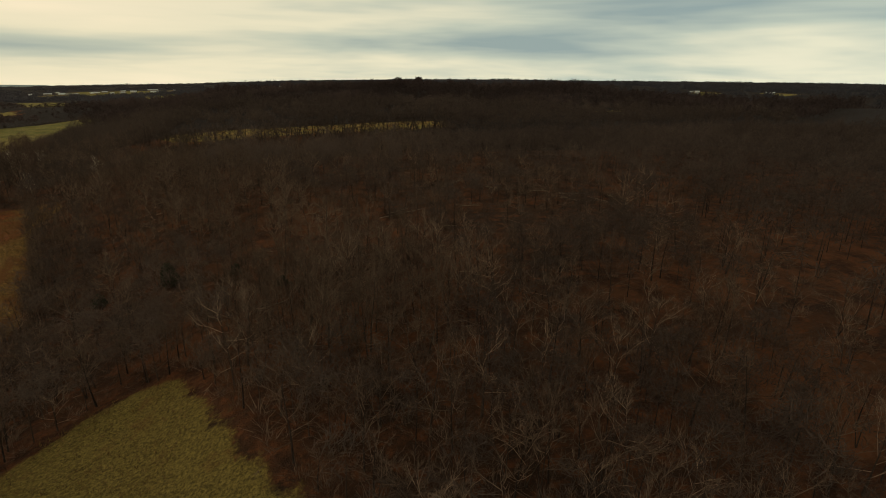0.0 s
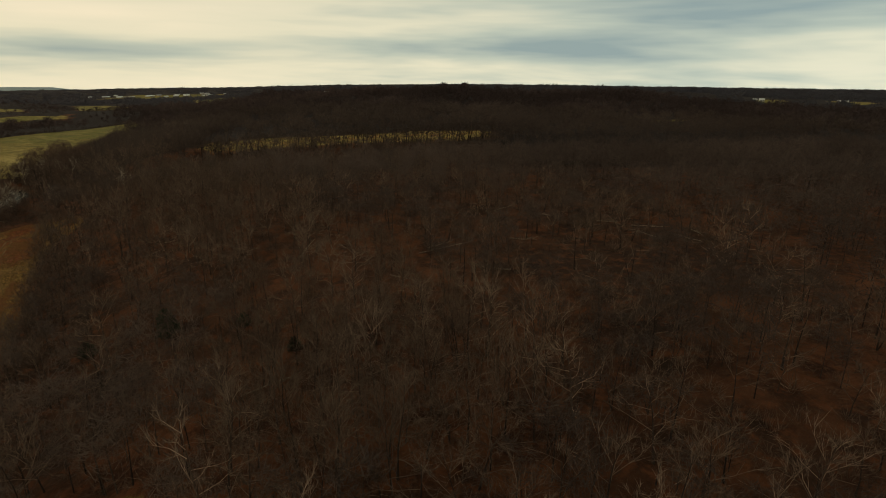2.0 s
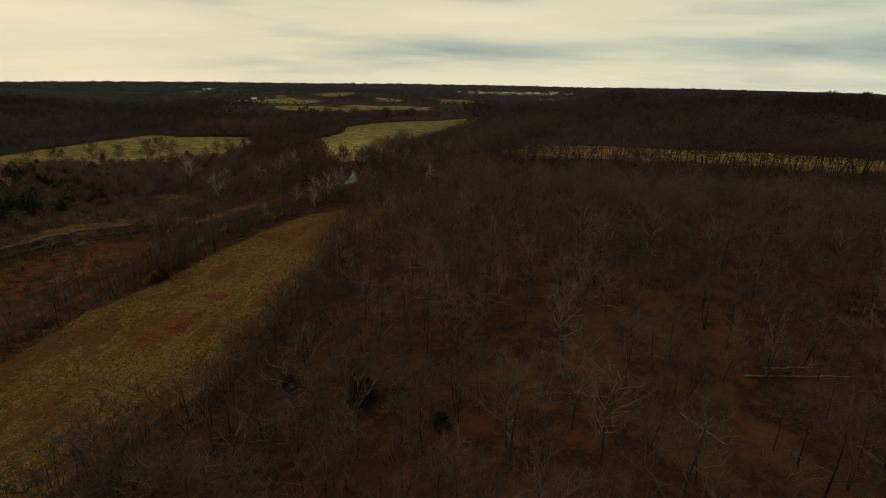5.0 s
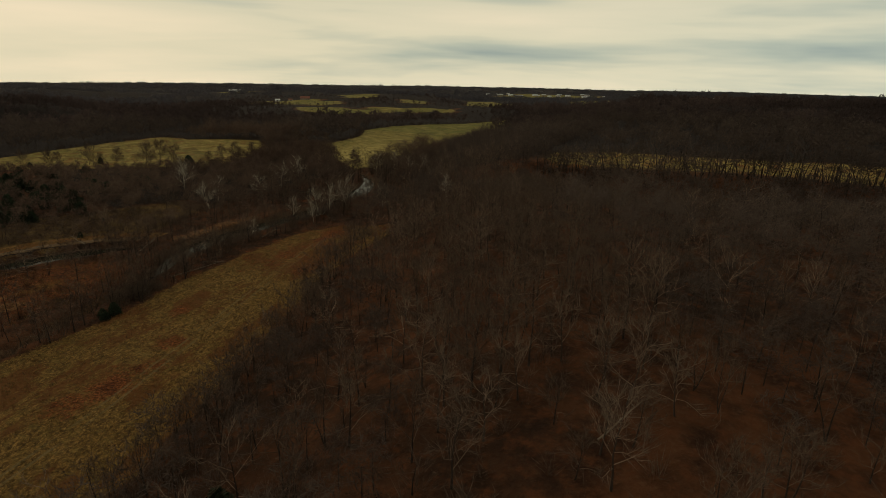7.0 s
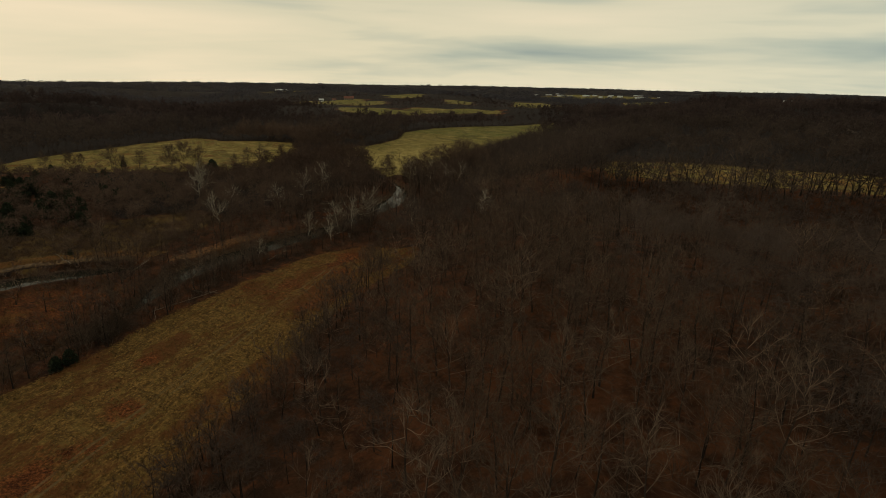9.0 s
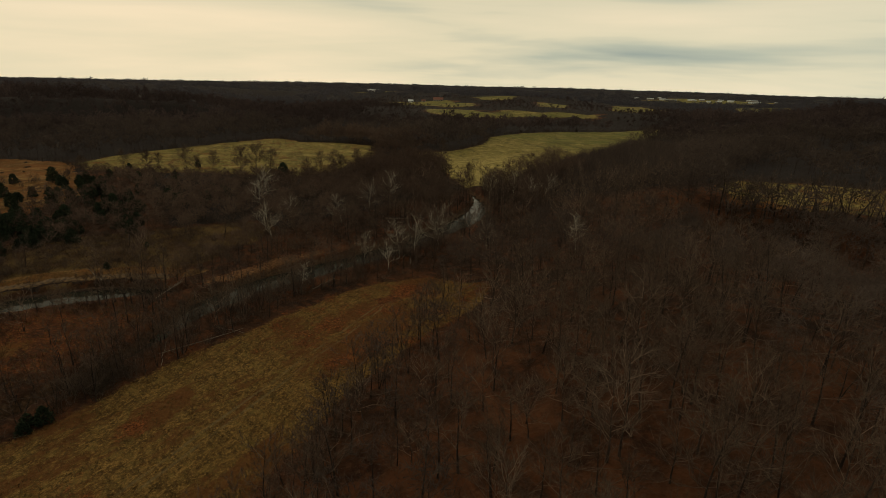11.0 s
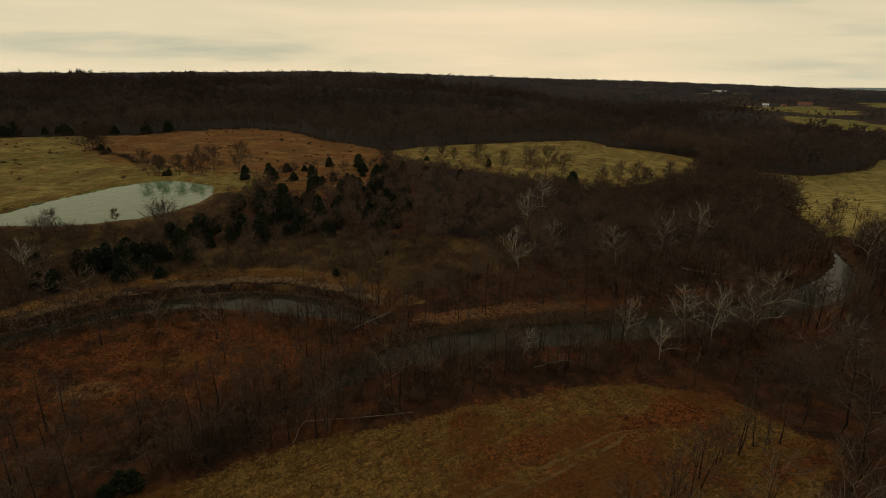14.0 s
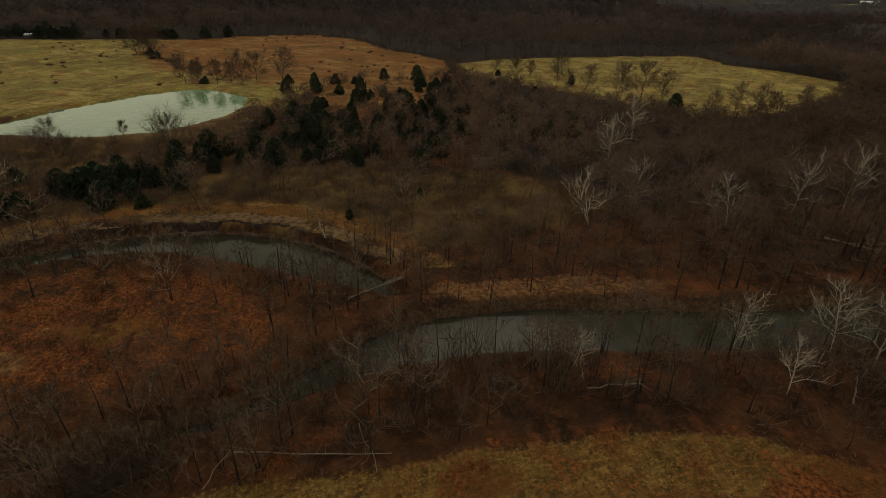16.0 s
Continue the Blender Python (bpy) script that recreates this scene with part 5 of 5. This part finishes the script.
def build_grass():
    rg = np.random.default_rng(5)
    tufts = []
    for i in range(4):
        rk = np.random.default_rng(700 + i)
        B = Buf()
        n = 6
        B.slivers(np.c_[rk.normal(size=(n, 2)) * 0.35, np.full(n, -0.05)], np.c_[rk.normal(size=(n, 2)) * 0.35, rk.uniform(0.3, 0.8, n)], np.full(n, 0.11), rk)
        tufts.append([(*B.done(), B.weight() + 0.4)])
    G = jitter_grid(-240, -20, 40, 275, 1.05, rg, 1.0)
    inside = np.minimum(poly_dist(STRIP, G[:, 0], G[:, 1]), poly_dist(CORNER, G[:, 0], G[:, 1]))
    bar = np.minimum(poly_dist(POINT_BAR, G[:, 0], G[:, 1]), poly_dist(SCRUB, G[:, 0], G[:, 1]))
    G = G[((inside < 0.5) | (bar < -1)) & (fnoise(G[:, 0], G[:, 1], 5, 12) + rg.random(len(G)) * 0.5 > 0.45)]
    # short rusty growth keeps the tussocks out, and wheels have flattened them along the track
    Z = zone_values(G[:, 0], G[:, 1])
    G = G[((Z["rank"] < 0.4) | (rg.random(len(G)) > 0.85 * sstep(0.42, 0.58, Z["rust"]))) & (np.abs(np.abs(Z["track"]) - 0.95) > 0.22)]
    scatter("rank_grass", tufts, places_of(G, rg, 0.6, 1.3), rg.random(len(G)), rg, [MAT_DRYGRASS], "tussocks of dry olive and straw-coloured grass", "grass")


build_grass()


# ---------- single trees ----------
def tree_kind(seed, height, spread, mats, limbs=12, subs=5, twigs=9, tw=0.055, forks=1, low=0.32, tones=(0.45, 0.85), stout=0.8, wob=0.28, white=False):
    """white: pale limbs that carry brown twigs."""
    (tv, tf, _), (cv, cf, cw) = bare_tree(seed, height, spread, limbs, subs, twigs, tw, 0, forks, low, stout, wob)
    rk = np.random.default_rng(seed)
    return mesh_from("trunk", tv, tf, [mats[0]], np.full(len(tv), rk.uniform(0.4, 0.9))), mesh_from("crown", cv, cf, [mats[1]], 0.14 + 0.44 * cw if white else tone_of(rk.uniform(*tones), cw))


def plant(name, kinds, spots, rg, label, group, crown, lean=3.0):
    for x, y, s in spots:
        tr, cr = kinds[rg.integers(0, len(kinds))]
        z = float(land(np.array([x]), np.array([y]))[0])
        ob = thing(name, pose(x, y, z - 0.1, rg.normal() * lean, rg.normal() * lean, rg.uniform(0, 360)) @ Matrix.Scale(s, 4), label, "tree", group)
        part("trunk", tr, ob)
        part("crown", cr, ob, crown)


def build_single_trees():
    rg = np.random.default_rng(77)
    syc = [tree_kind(800 + i, h, s, [MAT_SYC, MAT_SYC], 15, 6, 11, 0.036, fk, 0.30, (0.8, 0.98), 1.15, 0.30, True) for i, (h, s, fk) in enumerate([(15, 6.4, 1), (15.5, 6.0, 2), (14, 6.8, 2), (15, 6.6, 1)])]
    by_river = [(-150, 262, 0.68), (-148, 275, 0.8), (-145, 279, 0.85), (-149, 240, 0.5), (-189, 256, 0.95), (-198, 268, 0.8), (-144, 289, 0.9), (-151, 298, 0.9), (-131, 297, 0.75), (-102, 301, 0.8), (-142, 265, 0.6)]
    back = [(-192, 300, 0.95), (-191, 311, 1.0), (-187, 283, 0.8), (-228, 274, 0.95), (-246, 288, 0.9), (-172, 352, 0.9), (-167, 363, 0.85), (-161, 377, 0.85), (-158, 364, 0.8), (-190, 384, 0.6), (-211, 135, 0.7)]
    plant("sycamore", syc, by_river + back, rg, "pale-barked leafless sycamore on the river bank", "sycamores along the river", "whitish bare limbs")
    oak = [tree_kind(820 + i, h, s, [MAT_BARK, MAT_TWIG], 26, 11, 13, 0.030, 1, 0.12, (0.25, 0.5), 0.9) for i, (h, s) in enumerate([(10, 4.6), (11, 5.0), (9, 4.0)])]
    plant("field_oak", oak, [(-340, 274, 1.1), (-328, 289, 1.2), (-317, 298, 0.95), (-299, 304, 1.3), (-300, 314, 1.3), (-298, 321, 1.1), (-278, 339, 1.0), (-272, 343, 1.1), (-279, 332, 0.75), (-354, 268, 0.9), (-361, 249, 0.8), (-346, 282, 0.8), (-322, 293, 0.7), (-276, 352, 0.9), (-284, 368, 0.8), (-293, 424, 0.9), (-279, 440, 0.9), (-216, 391, 0.8), (-246, 404, 0.8)], rg, "bare spreading oak at the pasture's edge", "oaks along the pasture", "bare spreading twigs")
    fan = [tree_kind(830 + i, h, s, [MAT_BARK, MAT_TWIG], 34, 9, 12, 0.026, 1, 0.2, (0.15, 0.4), 0.9, 0.22) for i, (h, s) in enumerate([(8.6, 6.2), (8.2, 5.6)])]
    plant("pond_tree", fan, [(-240, 161, 1.3), (-240, 128, 0.8), (-237, 137, 0.75)], rg, "bare tree with a broad fan of limbs beside the pond", "trees round the pond", "bare fan-shaped crown", 1.5)
    plant("pond_tree", oak, [(-253, 144, 0.5), (-245, 129, 0.75), (-333, 136, 1.1), (-327, 150, 1.1), (-329, 155, 1.1), (-335, 158, 1.2), (-338, 163, 1.1), (-335, 174, 1.3), (-327, 143, 1.0), (-335, 140, 1.0), (-236, 118, 0.8)], rg, "bare round-crowned tree beside the pond", "trees round the pond", "bare round crown", 1.5)
    plant("hedge_tree", oak, [(-411, 91, 1.6), (-407, 94, 1.45), (-413, 96, 1.5), (-409, 88, 1.4)], rg, "dense grey round-headed tree in the pasture hedge", "trees of the pasture hedge", "close grey twigs", 1.0)



def cedar_kind(seed, height, radius):
    """A dense evergreen, egg-shaped to conical, of many short sprays."""
    rg = np.random.default_rng(seed)
    n = 820
    u = rg.random(n) ** 1.2
    ang = rg.uniform(0, 6.283, n)
    prof = radius * (1.0 - u) ** rg.uniform(0.34, 0.58) * np.minimum(1, 0.62 + u * 4) * (1 + 0.13 * np.sin(ang * 3 + seed) + 0.10 * np.sin(ang * 5 + u * 11))
    d = np.c_[np.cos(ang), np.sin(ang), np.zeros(n)]
    zz = (0.02 + 0.90 * u) * height
    base = d * (prof * rg.uniform(0.45, 0.92, n))[:, None] + np.c_[np.zeros((n, 2)), zz]
    way = d * (prof * rg.uniform(0.05, 0.22, n))[:, None] + np.c_[rg.normal(size=(n, 2)) * 0.20, rg.uniform(0.03, 0.10, n) * height]
    B, T = Buf(), Buf()
    B.slivers(base, way, rg.uniform(0.35, 0.75, n), rg)
    T.tube([(0, 0, -0.2), (0, 0, height * 0.5), (0, 0, height * 0.95)], [0.022 * height, 0.014 * height, 0.02], 5)
    (tv, tf), (bv, bf) = T.done(), B.done()
    return mesh_from("trunk", tv, tf, [MAT_BARK], np.full(len(tv), 0.3)), mesh_from("foliage", bv, bf, [MAT_CEDAR], np.full(len(bv), rg.random()))


def build_cedars():
    rg = np.random.default_rng(31)
    kinds = [cedar_kind(840 + i, h, r) for i, (h, r) in enumerate([(5.2, 2.6), (6.0, 2.7), (4.6, 2.6), (6.6, 2.7), (4.0, 2.5)])]
    glade = [(-332, 196), (-332, 204), (-312, 199), (-294, 206), (-314, 207), (-306, 211), (-307, 216), (-308, 222), (-287, 218), (-328, 188), (-317, 178), (-315, 190), (-332, 177), (-277, 187), (-260, 192), (-291, 195), (-278, 194), (-257, 200), (-273, 203), (-235, 205), (-281, 205), (-290, 233), (-269, 237), (-237, 230), (-230, 189), (-334, 230), (-328, 242), (-246, 194), (-251, 189), (-299, 240), (-295, 237), (-299, 209), (-266, 204), (-249, 213)]
    dam = [(-225, 154), (-225, 159), (-218, 164), (-217, 149), (-213, 156), (-214, 152), (-214, 146), (-206, 158), (-203, 144), (-237, 163), (-220, 169), (-236, 169), (-235, 172), (-228, 189), (-204, 140), (-221, 133), (-218, 159), (-212, 149)]
    spots = [(x, y, rg.uniform(0.8, 1.2) * (1.2 if y < 205 and x > -295 else 1.0)) for x, y in glade + dam]
    spots += [(-279, 317, 1.5), (-327, 295, 0.7), (-346, 267, 0.7), (-198, 209, 0.4), (-205, 143, 0.4), (-209, 224, 0.35), (-130, 178, 0.7), (-129, 175, 0.55), (-131.5, 176, 0.6), (-37, 142, 1.1), (-55, 145, 1.0), (-20, 137, 0.8), (-8, 120, 0.7), (-327, 144, 0.6), (-325, 146, 0.55), (-404, 97, 0.9), (-399, 102, 0.7)]
    for n, x, y, sx, sy in ((14, -216, 154, 6, 6), (30, -264, 190, 9, 7), (24, -246, 202, 8, 9), (10, -272, 228, 9, 8), (8, -228, 176, 8, 6), (16, -284, 250, 16, 12), (8, -262, 262, 12, 14), (6, -320, 262, 14, 8), (16, -312, 234, 11, 5), (12, -290, 231, 7, 5), (10, -262, 230, 7, 5), (10, -241, 227, 6, 5), (10, -240, 206, 4, 4), (8, -268, 189, 5, 5)):
        spots += [(x + rg.normal() * sx, y + rg.normal() * sy, rg.uniform(0.6, 1.2)) for _ in range(n)]
    spots += [(float(np.interp(y, [-30, 62, 100, 125], [-474, -474, -470, -489])) - abs(rg.normal()) * 7, y, rg.uniform(1.0, 1.7)) for y in rg.uniform(-30, 120, 34)]
    spots = [q for q in spots if poly_dist(POND, np.array([q[0]]), np.array([q[1]]))[0] > 5]
    for x, y, s in spots:
        tr, fo = kinds[rg.integers(0, len(kinds))]
        z = float(land(np.array([x]), np.array([y]))[0])
        ob = thing("cedar", pose(x, y, z - 0.05, 0, 0, rg.uniform(0, 360)) @ Matrix.Scale(s * 0.9, 4), "dark green red cedar among brown winter scrub", "cedar", "cedars of the old field")
        part("trunk", tr, ob)
        part("foliage", fo, ob, "dense dark evergreen foliage")
    # low bushes dotted over the broomsedge
    me = [mesh_from("bush", *thicket(860 + i, 2.2, 1.6, 60, 0.3)[0][:2], [MAT_TWIG], np.full(180, 0.1)) for i in range(3)]
    hedge = [(-411 + 46 * k + rg.normal() * 2.5, 92 + 36 * k + rg.normal() * 2.0) for k in np.linspace(0, 1, 16)]
    for i in range(150):
        x, y = hedge[i] if i < 16 else (rg.uniform(-480, -320), rg.uniform(20, 245))
        if poly_dist(FIELD_C, np.array([x]), np.array([y]))[0] > -4 or poly_dist(POND, np.array([x]), np.array([y]))[0] < 5:
            continue
        ob = new("bush", me[rg.integers(0, 3)])
        ob.matrix_basis = pose(x, y, float(land(np.array([x]), np.array([y]))[0]), 0, 0, rg.uniform(0, 360)) @ Matrix.Scale(rg.uniform(0.25, 0.65) * (2.2 if i < 16 else 1.0), 4)
        tagged(ob, "low dark bush in orange winter grass", "bush", "bushes of the pasture")


build_single_trees()
build_cedars()


# ---------- fallen wood ----------
def build_logs():
    rg = np.random.default_rng(9)

    def log(x0, y0, x1, y1, r, branches, label, lift=0.25, up=0.0):
        a = np.array((x0, y0, float(land(np.array([x0]), np.array([y0]))[0]) + lift))
        b = np.array((x1, y1, float(land(np.array([x1]), np.array([y1]))[0]) + lift + up))
        if min(a[2], b[2]) < -1.5:
            a[2], b[2] = max(a[2], -1.6), max(b[2], -1.6)
        ob = thing("fallen_tree", Matrix.Translation(a), label, "fallen tree", "fallen trees")
        T = Buf()
        k = np.linspace(0, 1, 6)[:, None]
        pts = (b - a) * k + rg.normal(size=(6, 3)) * np.array((0.12, 0.12, 0.04))
        T.tube(pts, np.linspace(r, r * 0.45, 6), 6)
        v, f = T.done()
        part("trunk", mesh_from("trunk", v, f, [MAT_DEAD], np.full(len(v), 0.6)), ob)
        for _ in range(branches):
            u = rg.uniform(0.45, 1.0)
            d = unit(b - a) * 0.8 + rg.normal(size=3) * 0.6 + np.array((0, 0, 0.35))
            br = bent((b - a) * u, d, rg.uniform(1.2, 3.4), 4, rg, 0.05, 0.35)
            B = Buf()
            B.tube(br, np.linspace(r * 0.45, 0.015, 5), 4, tip=True)
            v, f = B.done()
            part("branch", mesh_from("branch", v, f, [MAT_DEAD], np.full(len(v), 0.4)), ob)
    log(-11, 167, -7.5, 173.5, 0.13, 4, "bleached snapped trunk leaning on the wood's floor", 0.3, 2.2)
    log(20, 165, 35, 171.5, 0.15, 3, "long pale trunk lying on russet leaves")
    log(11, 149, 17, 144, 0.12, 12, "dead tree top collapsed on the leaf litter")
    log(63, 192, 66, 188, 0.18, 6, "fallen limb in the open wood")
    log(46, 171, 53, 168, 0.18, 5, "rotten trunk on the wood's floor")
    log(-168, 210.5, -172.5, 219, 0.17, 16, "dead tree fallen across the backwater's mouth", 0.1, 0.7)
    log(-138, 200, -136.5, 217, 0.10, 6, "long pale trunk lying along the grass edge", 0.3)
    log(-141, 213, -134, 215.5, 0.06, 4, "thin dead pole propped over another trunk", 0.3, 0.6)
    log(-189, 205, -193, 203, 0.16, 2, "broken stump on the cut bank", 0.2, 2.6)
    log(-145, 241, -143.5, 247, 0.12, 8, "forked dead limb in dark brush", 0.6, 1.2)
    log(-144, 276, -139, 271, 0.15, 5, "bleached crooked limb on the bank", 0.4, 1.0)
    log(-134, 198, -138, 201, 0.06, 2, "dead pole leaning in tall grass", 0.2, 2.2)
    log(84, 174, 92, 170, 0.2, 8, "dead tree top collapsed on the leaf litter")
    log(-15, 108, -7, 110, 0.15, 9, "dead tree top collapsed on the leaf litter")
    log(-182, 300, -176, 306, 0.3, 12, "drift of dead wood on the river bank", 0.3)
    log(-187, 374, -196, 378, 0.3, 14, "pile of drifted trunks at the river bend", 0.6)
    # storm-felled tops on the open bench of the hill
    tangle = [mesh_from("brush_pile", v, f, [MAT_TWIG], 0.04 + 0.10 * w) for v, f, w in (thicket(880 + i, h, r, 190, 0.06)[0] for i, (h, r) in enumerate([(2.6, 3.0), (2.0, 3.6), (3.2, 2.6)]))]
    for i, (x, y) in enumerate([(49, 200), (76, 180), (85, 161), (98, 166), (72, 222), (94, 154), (39, 144), (23, 169)]):
        turn = rg.uniform(0, 6.28)
        log(x, y, x + 7 * math.cos(turn), y + 7 * math.sin(turn), 0.15, 9, "storm-felled tree top on russet leaves", 0.4, 0.8)
        for _ in range(3):
            px, py = x + rg.normal() * 2.6, y + rg.normal() * 2.6
            ob = new("brush_pile", tangle[rg.integers(0, 3)])
            ob.matrix_basis = pose(px, py, float(land(np.array([px]), np.array([py]))[0]) - 0.05, 0, 0, rg.uniform(0, 360)) @ Matrix.Scale(rg.uniform(0.7, 1.1), 4)
            tagged(ob, "dark tangle of broken branches among felled tops", "brush", "brush piles of the open bench")


build_logs()


# ---------- pond dock and far buildings ----------
MAT_PLANK = plain_material("grey_weathered_planks", (0.10, 0.085, 0.065), (0.19, 0.165, 0.13), 4.0)
MAT_WHITEWALL = plain_material("white_painted_siding", (0.62, 0.61, 0.57), (0.78, 0.77, 0.73), 0.8)
MAT_TINROOF = plain_material("pale_tin_roof", (0.42, 0.42, 0.41), (0.60, 0.60, 0.58), 0.5, 0.45, 0.4)
MAT_REDROOF = plain_material("rust_red_roof", (0.16, 0.060, 0.038), (0.24, 0.095, 0.058), 0.6)
MAT_TANWALL = plain_material("tan_siding", (0.26, 0.21, 0.15), (0.36, 0.30, 0.22), 0.8)
MAT_GLASS = plain_material("dark_window_glass", (0.02, 0.022, 0.025), (0.035, 0.037, 0.04), 1.0, 0.08)


def box_mesh(name, sx, sy, sz, mat, bevel=0.0):
    bm = bmesh.new()
    bmesh.ops.create_cube(bm, size=1)
    bmesh.ops.scale(bm, vec=(sx, sy, sz), verts=bm.verts)
    if bevel:
        bmesh.ops.bevel(bm, geom=bm.edges[:], offset=bevel, segments=1, affect="EDGES")
    me = bpy.data.meshes.new(name)
    bm.to_mesh(me)
    bm.free()
    me.materials.append(mat)
    return me


def build_dock():
    ob = thing("dock", pose(-284.5, 110.2, 0.95, 0, 0, 50) @ Matrix.Scale(0.62, 4), "small grey plank dock floating at the pond's edge", "dock")
    plank = box_mesh("plank", 3.4, 0.32, 0.08, MAT_PLANK, 0.01)
    for i in range(16):
        part("plank", plank, ob, at=pose(0, -2.7 + i * 0.36, 0.45))
    post = box_mesh("post", 0.16, 0.16, 1.6, MAT_PLANK, 0.015)
    for x in (-1.6, 1.6):
        for y in (-2.6, 2.6):
            part("post", post, ob, at=pose(x, y, 0.2))
    beam = box_mesh("beam", 0.14, 5.6, 0.22, MAT_PLANK, 0.01)
    for x in (-1.3, 1.3):
        part("beam", beam, ob, at=pose(x, 0, 0.28))


def building(name, x, y, turn, w, d, h, rise, wall, roof, label, windows=3, door=True, chimney=False):
    z = float(land(np.array([x]), np.array([y]))[0])
    ob = thing(name, pose(x, y, z - 0.3, 0, 0, turn), label, name.split("_")[-1], "far farm buildings")
    V = [(-w, -d, 0), (w, -d, 0), (w, d, 0), (-w, d, 0), (-w, -d, h), (w, -d, h), (w, d, h), (-w, d, h), (-w, 0, h + rise), (w, 0, h + rise)]
    V = [(a / 2, b / 2, c) for a, b, c in V]
    me = bpy.data.meshes.new("wall")
    me.from_pydata(V, [], [(0, 1, 5, 4), (2, 3, 7, 6), (1, 2, 6, 9, 5), (3, 0, 4, 8, 7), (0, 3, 2, 1)])
    me.materials.append(wall)
    part("wall", me, ob)
    o, th = 0.5, 0.22
    run = d / 2 + o
    drop = rise * run / (d / 2)
    R = []
    for s in (-1, 1):
        R += [(-w / 2 - o, 0, h + rise + 0.02), (w / 2 + o, 0, h + rise + 0.02), (w / 2 + o, s * run, h + rise - drop + 0.02), (-w / 2 - o, s * run, h + rise - drop + 0.02)]
    R = R + [(a, b, c + th) for a, b, c in R]
    fs = []
    for k in (0, 4):
        fs += [(k, k + 1, k + 2, k + 3), (k + 8, k + 9, k + 10, k + 11), (k + 2, k + 3, k + 11, k + 10), (k + 1, k + 2, k + 10, k + 9), (k, k + 3, k + 11, k + 8)]
    me = bpy.data.meshes.new("roof")
    me.from_pydata(R, [], fs)
    me.materials.append(roof)
    rf = part("roof", me, ob)
    pane = box_mesh("window", 1.1, 0.10, 1.3, MAT_GLASS, 0.01)
    for i in range(windows):
        for s in (-1, 1):
            part("window", pane, ob, at=pose(-w / 2 + (i + 0.7) * w / (windows + 0.4), s * d / 2, h * 0.55))
    if door:
        part("door", box_mesh("door", 1.1, 0.12, 2.1, MAT_PLANK, 0.01), ob, at=pose(0.4 * w, -d / 2 - 0.02, 1.25))
    if chimney:
        part("chimney", box_mesh("chimney", 0.8, 0.8, 2.2, MAT_REDROOF, 0.02), rf, at=pose(w * 0.28, 0.6, h + rise + 0.6))


build_dock()
building("farm_house", -704, 827, 40, 7.5, 5.5, 2.6, 1.8, MAT_WHITEWALL, MAT_TINROOF, "white two-storey farmhouse with a pale roof on a far rise", 4, True, True)
building("red_barn", -676, 864, 42, 16, 8, 3.0, 3.0, MAT_TANWALL, MAT_REDROOF, "long barn with a rust-red roof on a far rise", 4)
building("small_shed", -690, 843, 30, 6, 4, 2.4, 1.2, MAT_TANWALL, MAT_REDROOF, "small red-roofed shed beside the farmyard", 1)
building("long_barn", -1000, 1004, 40, 28, 9, 2.6, 1.6, MAT_WHITEWALL, MAT_TINROOF, "long white barn with a tin roof among far woods", 5)
building("white_house", 686, 889, -38, 8, 6, 3.0, 1.7, MAT_WHITEWALL, MAT_TINROOF, "white house with a pale roof among far woods", 3)
building("tan_shed", 677, 894, -30, 6, 5, 2.2, 1.3, MAT_TANWALL, MAT_TINROOF, "tan tin-roofed shed among far woods", 2)
building("metal_barn", 811, 856, -40, 15, 8, 2.6, 1.3, MAT_WHITEWALL, MAT_TINROOF, "long pale metal barn among far woods", 4)
building("lone_house", -39, 1044, 4, 10, 7, 3.4, 2.2, MAT_WHITEWALL, MAT_TINROOF, "small white house among far woods", 2)
building("pasture_shed", -481, -3, 80, 4, 3, 1.7, 0.7, MAT_PLANK, MAT_TINROOF, "small tin-roofed shed at the pasture's edge", 1)
rb = random.Random(4)
for i in range(18):
    building("distant_building", -790 + i * 21 + rb.uniform(-9, 9), 1985 + i * 5 + rb.uniform(-70, 70), rb.uniform(20, 60), rb.uniform(8, 22), rb.uniform(7, 10), rb.uniform(2.6, 4.0), 1.4, MAT_TANWALL if i % 3 else MAT_WHITEWALL, MAT_TINROOF, "pale-roofed building of a settlement on the horizon", 3)
